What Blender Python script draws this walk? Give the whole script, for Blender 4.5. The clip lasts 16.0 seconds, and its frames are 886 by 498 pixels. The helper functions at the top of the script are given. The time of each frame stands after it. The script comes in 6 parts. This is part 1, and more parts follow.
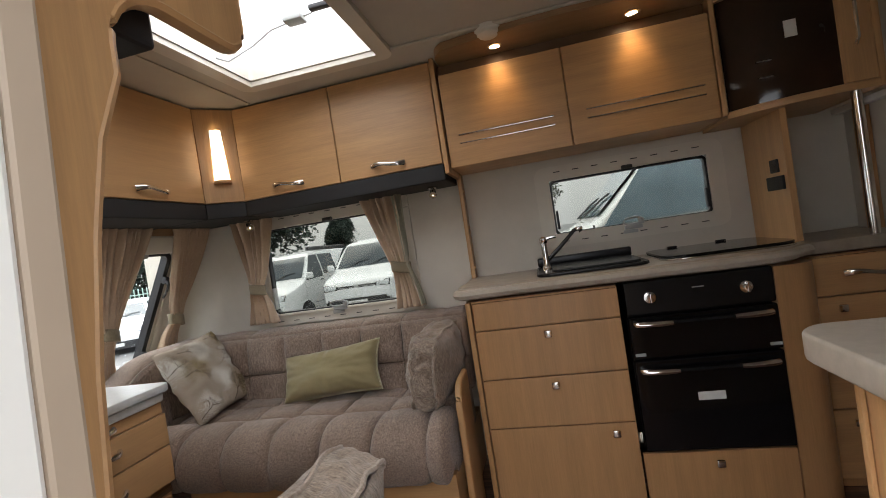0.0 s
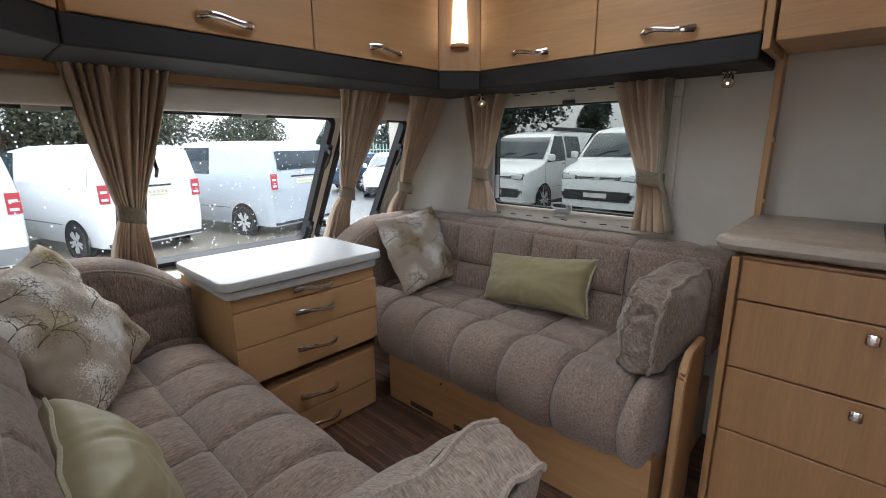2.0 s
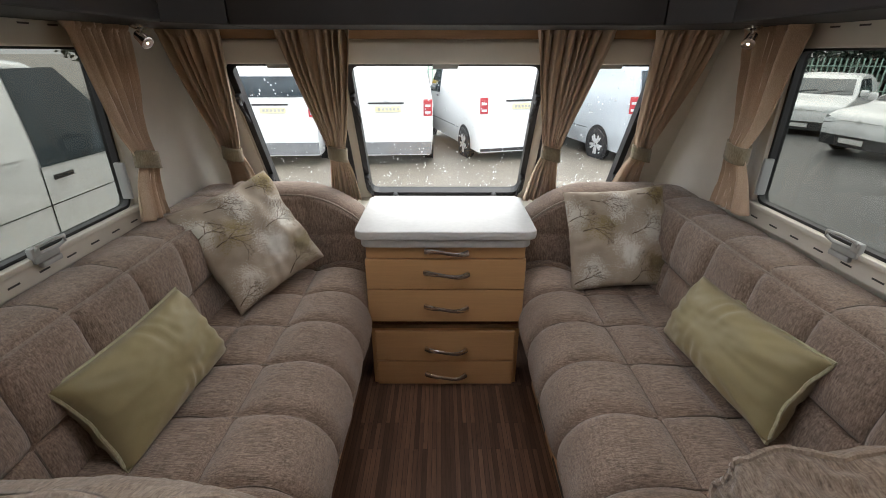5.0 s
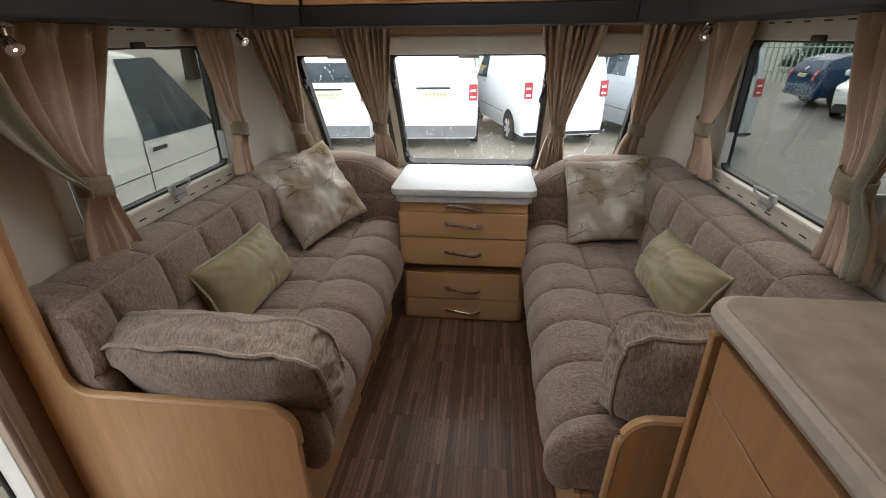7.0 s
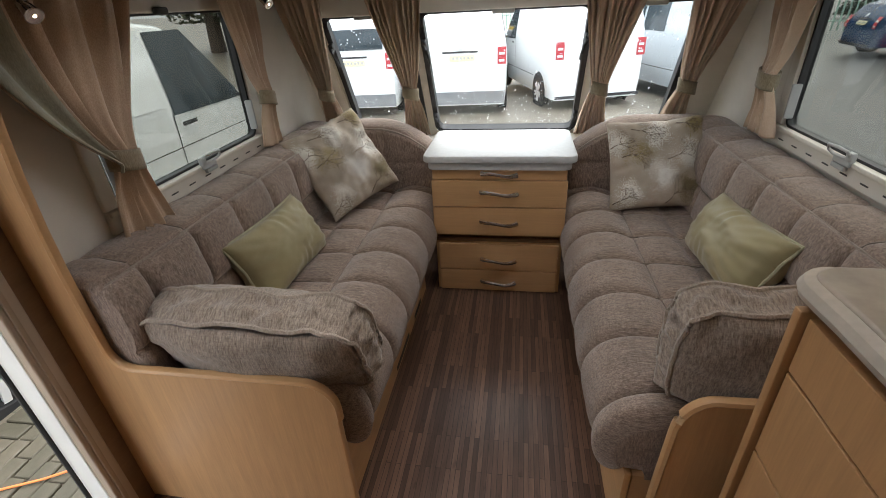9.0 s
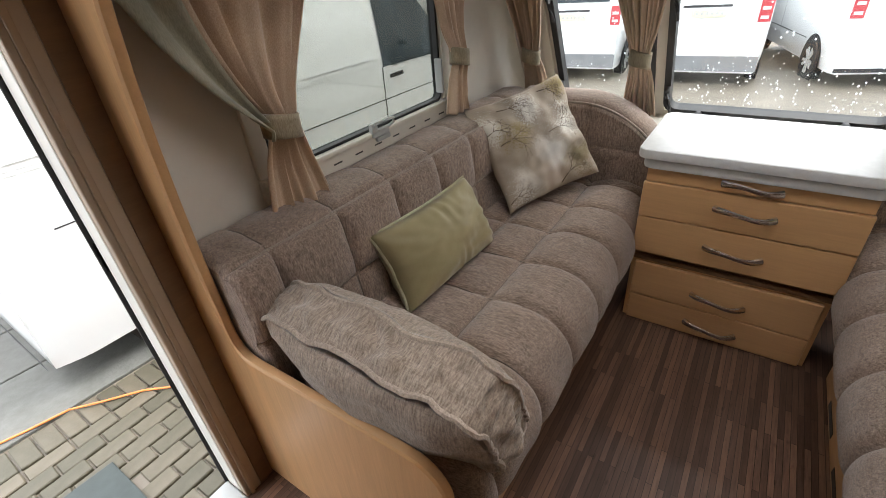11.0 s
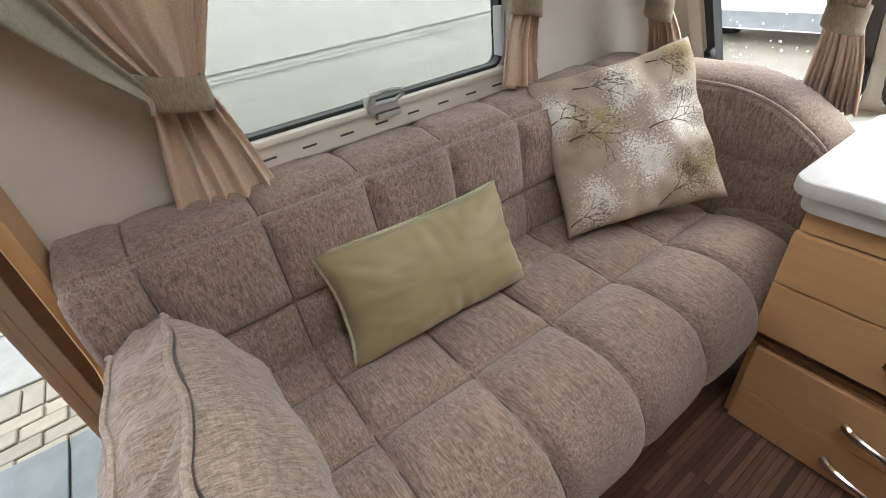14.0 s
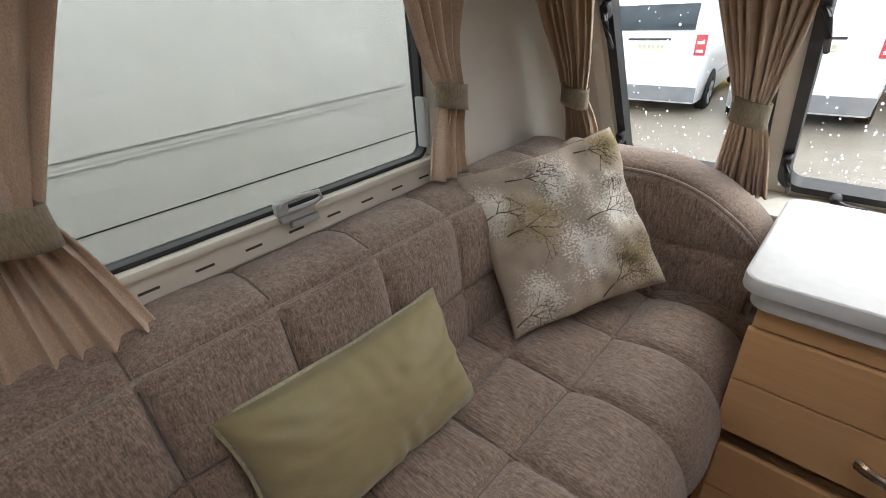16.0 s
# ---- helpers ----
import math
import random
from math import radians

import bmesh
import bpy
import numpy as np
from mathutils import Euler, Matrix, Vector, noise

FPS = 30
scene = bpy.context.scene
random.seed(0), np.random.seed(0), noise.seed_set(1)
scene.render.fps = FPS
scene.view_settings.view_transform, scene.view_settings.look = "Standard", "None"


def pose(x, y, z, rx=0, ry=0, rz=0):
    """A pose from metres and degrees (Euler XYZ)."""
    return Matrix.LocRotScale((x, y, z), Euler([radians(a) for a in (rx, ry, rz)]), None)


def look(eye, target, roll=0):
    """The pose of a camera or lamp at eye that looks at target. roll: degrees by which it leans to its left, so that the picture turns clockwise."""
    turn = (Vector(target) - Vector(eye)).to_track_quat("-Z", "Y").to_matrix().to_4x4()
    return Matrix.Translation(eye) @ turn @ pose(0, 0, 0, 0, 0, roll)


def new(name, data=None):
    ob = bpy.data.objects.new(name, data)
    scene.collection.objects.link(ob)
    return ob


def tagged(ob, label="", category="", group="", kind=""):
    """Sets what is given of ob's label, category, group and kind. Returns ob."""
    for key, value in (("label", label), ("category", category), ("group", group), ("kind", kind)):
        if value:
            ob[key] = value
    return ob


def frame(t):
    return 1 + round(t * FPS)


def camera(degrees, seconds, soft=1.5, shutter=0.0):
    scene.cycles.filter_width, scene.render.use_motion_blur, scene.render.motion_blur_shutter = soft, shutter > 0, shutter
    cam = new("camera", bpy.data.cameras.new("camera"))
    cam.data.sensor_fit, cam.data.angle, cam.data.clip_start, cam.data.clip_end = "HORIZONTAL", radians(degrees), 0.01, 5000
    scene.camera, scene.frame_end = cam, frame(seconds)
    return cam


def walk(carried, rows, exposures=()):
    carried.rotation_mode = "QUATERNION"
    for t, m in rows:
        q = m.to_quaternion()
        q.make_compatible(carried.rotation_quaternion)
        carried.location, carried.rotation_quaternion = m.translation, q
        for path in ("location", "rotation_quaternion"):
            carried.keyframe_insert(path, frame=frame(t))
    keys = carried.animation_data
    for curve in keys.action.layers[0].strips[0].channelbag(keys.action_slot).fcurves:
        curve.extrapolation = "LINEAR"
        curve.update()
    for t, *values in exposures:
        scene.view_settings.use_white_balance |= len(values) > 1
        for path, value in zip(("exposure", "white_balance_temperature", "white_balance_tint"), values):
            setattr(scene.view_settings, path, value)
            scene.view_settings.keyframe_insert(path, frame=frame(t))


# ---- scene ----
cam = camera(88.9, 16.0, soft=0.9)
PATH = [
    (0, (-1.225, -1.596, 1.118), (0.728, -1.166, 1.089), -8.7),
    (0.5, (-1.117, -1.543, 1.112), (0.851, -1.196, 1.015), -12.6),
    (1, (-0.978, -1.472, 1.144), (0.962, -1.018, 0.969), -11.2),
    (1.5, (-0.919, -1.474, 1.163), (0.867, -0.652, 0.793), -4.9),
    (2, (-0.867, -1.496, 1.164), (0.56, -0.17, 0.708), -0.3),
    (2.5, (-0.69, -1.495, 1.124), (0.388, 0.138, 0.706), 2.6),
    (3, (-0.448, -1.547, 1.225), (0.281, 0.197, 0.571), 1.0),
    (3.5, (-0.331, -1.553, 1.226), (0.272, 0.225, 0.537), 1.6),
    (4, (-0.137, -1.459, 1.273), (0.259, 0.375, 0.581), 3.0),
    (4.5, (-0.043, -1.475, 1.281), (0.022, 0.384, 0.546), -0.1),
    (5, (-0.015, -1.554, 1.317), (-0.009, 0.281, 0.521), 0.1),
    (5.2, (0.006, -1.595, 1.339), (-0.055, 0.222, 0.504), -0.7),
    (7.3, (0.126, -2.017, 1.35), (-0.074, -0.22, 0.496), -0.7),
    (7.5, (0.123, -2.019, 1.346), (-0.069, -0.226, 0.481), -1.1),
    (8, (0.12, -2.003, 1.349), (-0.081, -0.229, 0.448), -1.8),
    (8.5, (0.112, -1.991, 1.342), (-0.156, -0.232, 0.428), -2.4),
    (9, (0.083, -1.936, 1.321), (-0.231, -0.211, 0.359), -3.2),
    (9.5, (0.025, -1.829, 1.309), (-0.587, -0.181, 0.358), -4.3),
    (9.8, (-0.015, -1.795, 1.284), (-0.734, -0.178, 0.353), -3.2),
    (10, (-0.041, -1.725, 1.306), (-0.796, -0.144, 0.34), -3.7),
    (10.2, (-0.051, -1.672, 1.311), (-0.847, -0.14, 0.302), -3.9),
    (12.3, (-0.025, -1.345, 1.202), (-1.252, -0.175, 0.139), -6.6),
    (12.5, (-0.05, -1.288, 1.208), (-1.272, -0.133, 0.126), -6.4),
    (13, (-0.064, -1.221, 1.18), (-1.317, -0.062, 0.137), -5.3),
    (13.5, (-0.083, -1.099, 1.156), (-1.448, -0.128, 0.064), -7.0),
    (14, (-0.081, -0.986, 1.164), (-1.46, -0.105, 0.015), -6.7),
    (14.5, (-0.088, -0.93, 1.173), (-1.504, -0.032, 0.083), -6.7),
    (15, (-0.111, -0.894, 1.174), (-1.57, 0.058, 0.191), -6.5),
    (15.5, (-0.15, -0.876, 1.194), (-1.549, 0.184, 0.236), -5.9),
    (16, (-0.251, -0.895, 1.196), (-1.47, 0.36, 0.225), -3.7),
]
EXPOSURES = [(0.0, 1.62, 6500, 10), (0.5, 1.85, 6300, 10), (1.5, 1.75, 5950, 10), (2.5, 1.3, 6050, 9), (3.5, 1.4, 6250, 8), (5.0, 1.5, 6500, 10), (9.0, 1.62, 6350, 8), (12.5, 2.07, 6500, 10), (14.5, 2.3, 6250, 9), (16.0, 1.7, 6350, 10)]
walk(cam, [(t, look(eye, target, roll)) for t, eye, target, roll in PATH], EXPOSURES)

# ---- world and sun ----
wd = bpy.data.worlds.new("overcast_sky")
scene.world = wd
wd.use_nodes = True
sky = wd.node_tree.nodes.new("ShaderNodeTexSky")
sky.sky_type = "NISHITA"
sky.sun_disc = False
sky.sun_elevation, sky.sun_rotation = radians(42), radians(25)
sky.air_density, sky.dust_density, sky.ozone_density = 1.0, 6.0, 0.6
soften = wd.node_tree.nodes.new("ShaderNodeMix")
soften.data_type = "RGBA"
soften.inputs[0].default_value = 0.85
# overcast: the zenith is brighter than the horizon
gen = wd.node_tree.nodes.new("ShaderNodeTexCoord")
sxyz = wd.node_tree.nodes.new("ShaderNodeSeparateXYZ")
wd.node_tree.links.new(gen.outputs["Generated"], sxyz.inputs[0])
lift = wd.node_tree.nodes.new("ShaderNodeMapRange")
lift.inputs["From Min"].default_value, lift.inputs["From Max"].default_value = 0.0, 1.0
lift.inputs["To Min"].default_value, lift.inputs["To Max"].default_value = 4.6, 14.5
wd.node_tree.links.new(sxyz.outputs[2], lift.inputs["Value"])
grey = wd.node_tree.nodes.new("ShaderNodeVectorMath")
grey.operation = "SCALE"
grey.inputs[0].default_value = (0.975, 0.99, 1.03)
wd.node_tree.links.new(lift.outputs[0], grey.inputs["Scale"])
wd.node_tree.links.new(grey.outputs[0], soften.inputs[7])
bg = wd.node_tree.nodes["Background"]
wd.node_tree.links.new(sky.outputs[0], soften.inputs[6])
wd.node_tree.links.new(soften.outputs[2], bg.inputs[0])
bg.inputs[1].default_value = 0.15
sun_data = bpy.data.lights.new("sun", "SUN")
sun_data.energy, sun_data.angle, sun_data.color = 0.5, radians(25), (1.0, 0.97, 0.92)
sun = new("sun", sun_data)
sun.matrix_basis = look((2.0, 4.0, 8), (0, 0, 0))


# ---- materials ----
def mat(name, rough=0.5, metal=0.0, **kw):
    m = bpy.data.materials.new(name)
    m.use_nodes = True
    b = m.node_tree.nodes["Principled BSDF"]
    b.inputs["Roughness"].default_value = rough
    b.inputs["Metallic"].default_value = metal
    return m, m.node_tree, b


def node(nt, kind, **inputs):
    n = nt.nodes.new(kind)
    for k, v in inputs.items():
        n.inputs[k.replace("_", " ")].default_value = v
    return n


def coords(nt, scale, rot=(0, 0, 0)):
    tc = nt.nodes.new("ShaderNodeTexCoord")
    mp = nt.nodes.new("ShaderNodeMapping")
    mp.inputs["Scale"].default_value = scale
    mp.inputs["Rotation"].default_value = rot
    nt.links.new(tc.outputs["Object"], mp.inputs[0])
    return mp.outputs[0]


def ramp(nt, fac, *stops):
    r = nt.nodes.new("ShaderNodeValToRGB")
    el = r.color_ramp.elements
    while len(el) < len(stops):
        el.new(0.5)
    for e, (p, c) in zip(el, stops):
        e.position, e.color = p, (*c, 1)
    nt.links.new(fac, r.inputs[0])
    return r.outputs[0]


def noise_of(nt, vec, scale, detail=4.0, rough=0.55):
    n = node(nt, "ShaderNodeTexNoise", Scale=scale, Detail=detail, Roughness=rough)
    nt.links.new(vec, n.inputs["Vector"])
    return n.outputs[0]


def bump(nt, b, height, strength, dist=0.002):
    n = node(nt, "ShaderNodeBump", Strength=strength, Distance=dist)
    nt.links.new(height, n.inputs["Height"])
    nt.links.new(n.outputs[0], b.inputs["Normal"])


def mixed(nt, fac, a, b2, mode="MIX"):
    n = nt.nodes.new("ShaderNodeMix")
    n.data_type, n.blend_type = "RGBA", mode
    if isinstance(fac, float):
        n.inputs[0].default_value = fac
    else:
        nt.links.new(fac, n.inputs[0])
    for slot, v in ((6, a), (7, b2)):
        if isinstance(v, tuple):
            n.inputs[slot].default_value = (*v, 1)
        else:
            nt.links.new(v, n.inputs[slot])
    return n.outputs[2]


def lowhigh(c, f):
    return tuple(x * (1 - f) for x in c), tuple(min(1, x * (1 + f)) for x in c)


def wood(name, col, grain=(1, 1, 1), rough=0.38, vary=0.16):
    """Fine straight grain; grain is the scale along each axis (small along the grain)."""
    m, nt, b = mat(name, rough)
    v = coords(nt, grain)
    fine = noise_of(nt, v, 60, 5, 0.7)
    broad = noise_of(nt, v, 9, 3)
    lo, hi = lowhigh(col, vary)
    c1 = ramp(nt, fine, (0.3, lo), (0.7, hi))
    lo2, hi2 = lowhigh(col, vary * 1.3)
    c2 = ramp(nt, broad, (0.3, lo2), (0.7, hi2))
    nt.links.new(mixed(nt, 0.45, c1, c2), b.inputs["Base Color"])
    bump(nt, b, fine, 0.06, 0.001)
    return m


def fabric(name, col, col2, rough=0.95, weave=260, stretch=(1.0, 1.0, 0.22), strength=0.5, cross=None, cloud=0.22, slub=0.0):
    """Threads along one way, and along a second way where cross is given."""
    m, nt, b = mat(name, rough)
    w = noise_of(nt, coords(nt, stretch), weave, 3, 0.7)
    if cross:
        w2 = noise_of(nt, coords(nt, cross), weave * 0.9, 3, 0.7)
        av = nt.nodes.new("ShaderNodeMath")
        av.operation = "MULTIPLY_ADD"
        av.inputs[1].default_value = 0.3
        sc = nt.nodes.new("ShaderNodeMath")
        sc.operation = "MULTIPLY"
        sc.inputs[1].default_value = 0.7
        nt.links.new(w, sc.inputs[0])
        nt.links.new(w2, av.inputs[0])
        nt.links.new(sc.outputs[0], av.inputs[2])
        w = av.outputs[0]
    big = noise_of(nt, coords(nt, (1, 1, 1)), 5, 3)
    c = ramp(nt, w, (0.36, col), (0.64, col2))
    if slub:
        run = noise_of(nt, coords(nt, stretch), weave * 0.42, 2, 0.6)
        streak = ramp(nt, run, (0.30, (0.5 - slub,) * 3), (0.50, (0.5,) * 3), (0.72, (0.5 + slub * 0.6,) * 3))
        c = mixed(nt, 0.9, c, streak, "OVERLAY")
    lo, hi = lowhigh((0.5, 0.5, 0.5), cloud)
    shade = ramp(nt, big, (0.3, lo), (0.7, hi))
    nt.links.new(mixed(nt, 0.7, c, shade, "OVERLAY"), b.inputs["Base Color"])
    b.inputs["Sheen Weight"].default_value = 0.3
    b.inputs["Sheen Roughness"].default_value = 0.5
    b.inputs["Specular IOR Level"].default_value = 0.2
    bump(nt, b, w, strength, 0.003)
    return m


def plain(name, col, rough=0.5, metal=0.0, vary=0.06, scale=6.0, bumpy=0.0, grain=200.0):
    m, nt, b = mat(name, rough, metal)
    v = coords(nt, (1, 1, 1))
    n = noise_of(nt, v, scale, 5)
    lo, hi = lowhigh(col, vary)
    nt.links.new(ramp(nt, n, (0.3, lo), (0.7, hi)), b.inputs["Base Color"])
    if bumpy:
        bump(nt, b, noise_of(nt, v, grain, 3), bumpy, 0.002)
    return m


def glass(name, tint, gloss=0.025):
    m = bpy.data.materials.new(name)
    m.use_nodes = True
    nt = m.node_tree
    nt.nodes.remove(nt.nodes["Principled BSDF"])
    tr = nt.nodes.new("ShaderNodeBsdfTransparent")
    tr.inputs[0].default_value = (*tint, 1)
    gl = nt.nodes.new("ShaderNodeBsdfGlossy")
    gl.inputs["Roughness"].default_value = 0.03
    lw = node(nt, "ShaderNodeLayerWeight", Blend=0.5)
    pw = nt.nodes.new("ShaderNodeMath")
    pw.operation = "POWER"
    pw.inputs[1].default_value = 4.5
    nt.links.new(lw.outputs["Facing"], pw.inputs[0])
    sc = nt.nodes.new("ShaderNodeMath")
    sc.operation = "MULTIPLY_ADD"
    sc.inputs[1].default_value, sc.inputs[2].default_value = 0.45, gloss
    nt.links.new(pw.outputs[0], sc.inputs[0])
    mx = nt.nodes.new("ShaderNodeMixShader")
    nt.links.new(sc.outputs[0], mx.inputs[0])
    nt.links.new(tr.outputs[0], mx.inputs[1])
    nt.links.new(gl.outputs[0], mx.inputs[2])
    nt.links.new(mx.outputs[0], nt.nodes["Material Output"].inputs[0])
    return m


def lamp_mat(name, col, power):
    m, nt, b = mat(name, 0.4)
    b.inputs["Base Color"].default_value = (0.9, 0.85, 0.75, 1)
    b.inputs["Emission Color"].default_value = (*col, 1)
    b.inputs["Emission Strength"].default_value = power
    return m


OAK = (0.52, 0.305, 0.140)
WOOD_V = wood("oak_veneer_upright", OAK, (3, 3, 0.16))
WOOD_Y = wood("oak_veneer_lengthwise", OAK, (3, 0.16, 3))
WOOD_X = wood("oak_veneer_crosswise", OAK, (0.16, 3, 3), vary=0.09)
# Same oak, darkened: dimmer light on the base units is put into the colour.
WOOD_KITCHEN_SHADED = wood("oak_veneer_kitchen_shade", (0.44, 0.245, 0.108), (3, 3, 0.16))
# Oak at about 0.6 strength: shade on the soffit is put into the colour.
WOOD_SOFFIT_SHADED = wood("oak_veneer_soffit_shade", (0.30, 0.18, 0.09), (3, 0.16, 3))
# Oak darkened so that its colour carries the shade of gaps and recesses.
WOOD_GAP_SHADE = wood("oak_painted_gap_shade", (0.16, 0.09, 0.045), (3, 0.2, 3))
LATH = wood("pelmet_lath", (0.30, 0.17, 0.08), (0.2, 3, 3))
CHENILLE = fabric("taupe_chenille", (0.142, 0.101, 0.079), (0.390, 0.295, 0.235), stretch=(1, 1, 0.16), weave=370, strength=0.9, cross=(0.15, 0.15, 1), cloud=0.12, slub=0.16)
CHENILLE_SEAT = fabric("taupe_chenille_seat", (0.142, 0.101, 0.079), (0.390, 0.295, 0.235), stretch=(0.16, 1.0, 1.0), weave=370, strength=0.9, cross=(1, 0.15, 1), cloud=0.12, slub=0.16)
CHENILLE_BOLSTER = fabric("taupe_chenille_bolster", (0.15, 0.114, 0.089), (0.39, 0.315, 0.253), stretch=(1.0, 0.2, 0.2), weave=340, strength=0.9, cross=(0.15, 1, 1), cloud=0.12, slub=0.12)
PIPING = fabric("taupe_piping", (0.24, 0.19, 0.15), (0.40, 0.33, 0.27))
# Seam thread darkened: the shade of the quilting grooves is put into the colour.
SEAM = fabric("groove_shaded_seam", (0.10, 0.076, 0.062), (0.18, 0.145, 0.118))
CURTAIN = fabric("peach_curtain", (0.46, 0.335, 0.232), (0.61, 0.470, 0.345), weave=500, stretch=(1, 1, 0.5), strength=0.15, rough=0.8)
LINING = fabric("curtain_lining", (0.27, 0.26, 0.195), (0.35, 0.34, 0.26), weave=400, strength=0.15)
TIE = fabric("olive_tie", (0.20, 0.165, 0.105), (0.30, 0.25, 0.17), weave=420, strength=0.3)
SATIN = fabric("sage_satin", (0.270, 0.226, 0.116), (0.335, 0.287, 0.158), weave=600, stretch=(1, 1, 1), strength=0.06, rough=0.4, cloud=0.05)
SATIN.node_tree.nodes["Principled BSDF"].inputs["Sheen Weight"].default_value = 0.2
WALLVINYL = plain("beige_wall_vinyl", (0.615, 0.575, 0.505), 0.75, vary=0.05, bumpy=0.15, grain=120)
CEILMAT = plain("cream_ceiling", (0.54, 0.505, 0.445), 0.8, vary=0.04, bumpy=0.1)
CREAM = plain("cream_plastic", (0.66, 0.62, 0.54), 0.45, vary=0.05)
SLOT = plain("dark_slot", (0.06, 0.055, 0.05), 0.6)
WHITEPL = plain("white_plastic", (0.75, 0.74, 0.70), 0.4, vary=0.04)
BLACKTRIM = plain("black_pelmet", (0.013, 0.012, 0.013), 0.65, vary=0.2, bumpy=0.1)
RUBBER = plain("black_rubber", (0.018, 0.018, 0.02), 0.5, vary=0.2)
BLACKGLASS = plain("black_oven_glass", (0.006, 0.006, 0.007), 0.08, vary=0.1)
BLACKENAMEL = plain("black_enamel", (0.012, 0.012, 0.013), 0.25, vary=0.1)
SMOKE = plain("smoked_glass", (0.03, 0.016, 0.01), 0.06, vary=0.3, scale=4)
for _m in (BLACKGLASS, BLACKENAMEL):
    _m.node_tree.nodes["Principled BSDF"].inputs["Specular IOR Level"].default_value = 0.3
CHROME = plain("polished_chrome", (0.72, 0.70, 0.68), 0.14, 1.0, vary=0.05)
DULLMETAL = plain("grey_catch_plastic", (0.40, 0.41, 0.40), 0.4, 0.0)
TABLETOP = plain("white_table_laminate", (0.58, 0.58, 0.57), 0.36, vary=0.05, scale=40)
WORKTOP = plain("beige_speckled_worktop", (0.36, 0.31, 0.25), 0.4, vary=0.16, scale=18)
WORKEDGE = plain("worktop_edge", (0.43, 0.38, 0.315), 0.45, vary=0.08, scale=40)
FRONTGLASS = glass("clear_front_acrylic", (0.93, 0.95, 0.95))
SIDEGLASS = glass("tinted_side_acrylic", (0.50, 0.51, 0.485))
OPAL = mat("opal_rooflight", 0.5)
_b = OPAL[2]
_b.inputs["Base Color"].default_value = (0.9, 0.9, 0.9, 1)
_b.inputs["Transmission Weight"].default_value = 0.0
_nt = OPAL[1]
_tl = _nt.nodes.new("ShaderNodeBsdfTranslucent")
_tl.inputs[0].default_value = (0.95, 0.95, 0.95, 1)
_tp = _nt.nodes.new("ShaderNodeBsdfTransparent")
_mx = _nt.nodes.new("ShaderNodeMixShader")
_mx.inputs[0].default_value = 0.75
_nt.links.new(_tl.outputs[0], _mx.inputs[1])
_nt.links.new(_tp.outputs[0], _mx.inputs[2])
_nt.links.new(_mx.outputs[0], _nt.nodes["Material Output"].inputs[0])
OPAL = OPAL[0]
SPOTLENS = lamp_mat("halogen_lens", (1.0, 0.76, 0.48), 14.0)
SCONCE = lamp_mat("lit_sconce_shade", (1.0, 0.80, 0.54), 1.2)
PAPER = plain("white_paper", (0.75, 0.75, 0.73), 0.7)


def vinyl_floor():
    m, nt, b = mat("dark_strip_vinyl", 0.33)
    v = coords(nt, (1, 1, 1), (0, 0, radians(90)))
    br = nt.nodes.new("ShaderNodeTexBrick")
    br.offset = 0.37
    for k, val in (("Scale", 1.0), ("Mortar Size", 0.0008), ("Brick Width", 0.34), ("Row Height", 0.0165), ("Bias", 0.0)):
        br.inputs[k].default_value = val
    br.inputs["Color1"].default_value = (0.080, 0.046, 0.033, 1)
    br.inputs["Color2"].default_value = (0.215, 0.122, 0.083, 1)
    br.inputs["Mortar"].default_value = (0.045, 0.03, 0.022, 1)
    nt.links.new(v, br.inputs["Vector"])
    g = noise_of(nt, coords(nt, (1, 0.07, 1)), 120, 5, 0.7)
    gr = ramp(nt, g, (0.3, (0.32, 0.32, 0.32)), (0.7, (0.68, 0.68, 0.68)))
    knots = noise_of(nt, coords(nt, (1, 0.4, 1)), 38, 2)
    kr = ramp(nt, knots, (0.28, (0.25, 0.25, 0.25)), (0.36, (0.5, 0.5, 0.5)))
    c = mixed(nt, 0.75, br.outputs[0], gr, "OVERLAY")
    c = mixed(nt, 0.5, c, kr, "OVERLAY")
    nt.links.new(c, b.inputs["Base Color"])
    bump(nt, b, g, 0.12, 0.001)
    return m


FLOORMAT = vinyl_floor()


# printed trees on a cushion: root (a, b), crown (a, b), crown radius, tint; -1..1 across the cloth
PRINT = [((-1.0, 0.38), (-0.82, 0.45), 0.34, "white"), ((-0.74, 0.16), (-0.36, 0.26), 0.36, "ochre"), ((-0.52, 0.78), (0.02, 0.70), 0.36, "white"),
         ((0.16, 0.04), (0.62, 0.16), 0.42, "white"), ((-0.26, -0.42), (0.10, -0.30), 0.38, "bright"), ((0.14, -0.92), (0.62, -0.56), 0.38, "umber"),
         ((-0.95, -0.86), (-0.60, -0.66), 0.30, "white"), ((0.40, 0.86), (0.78, 0.78), 0.26, "ochre")]


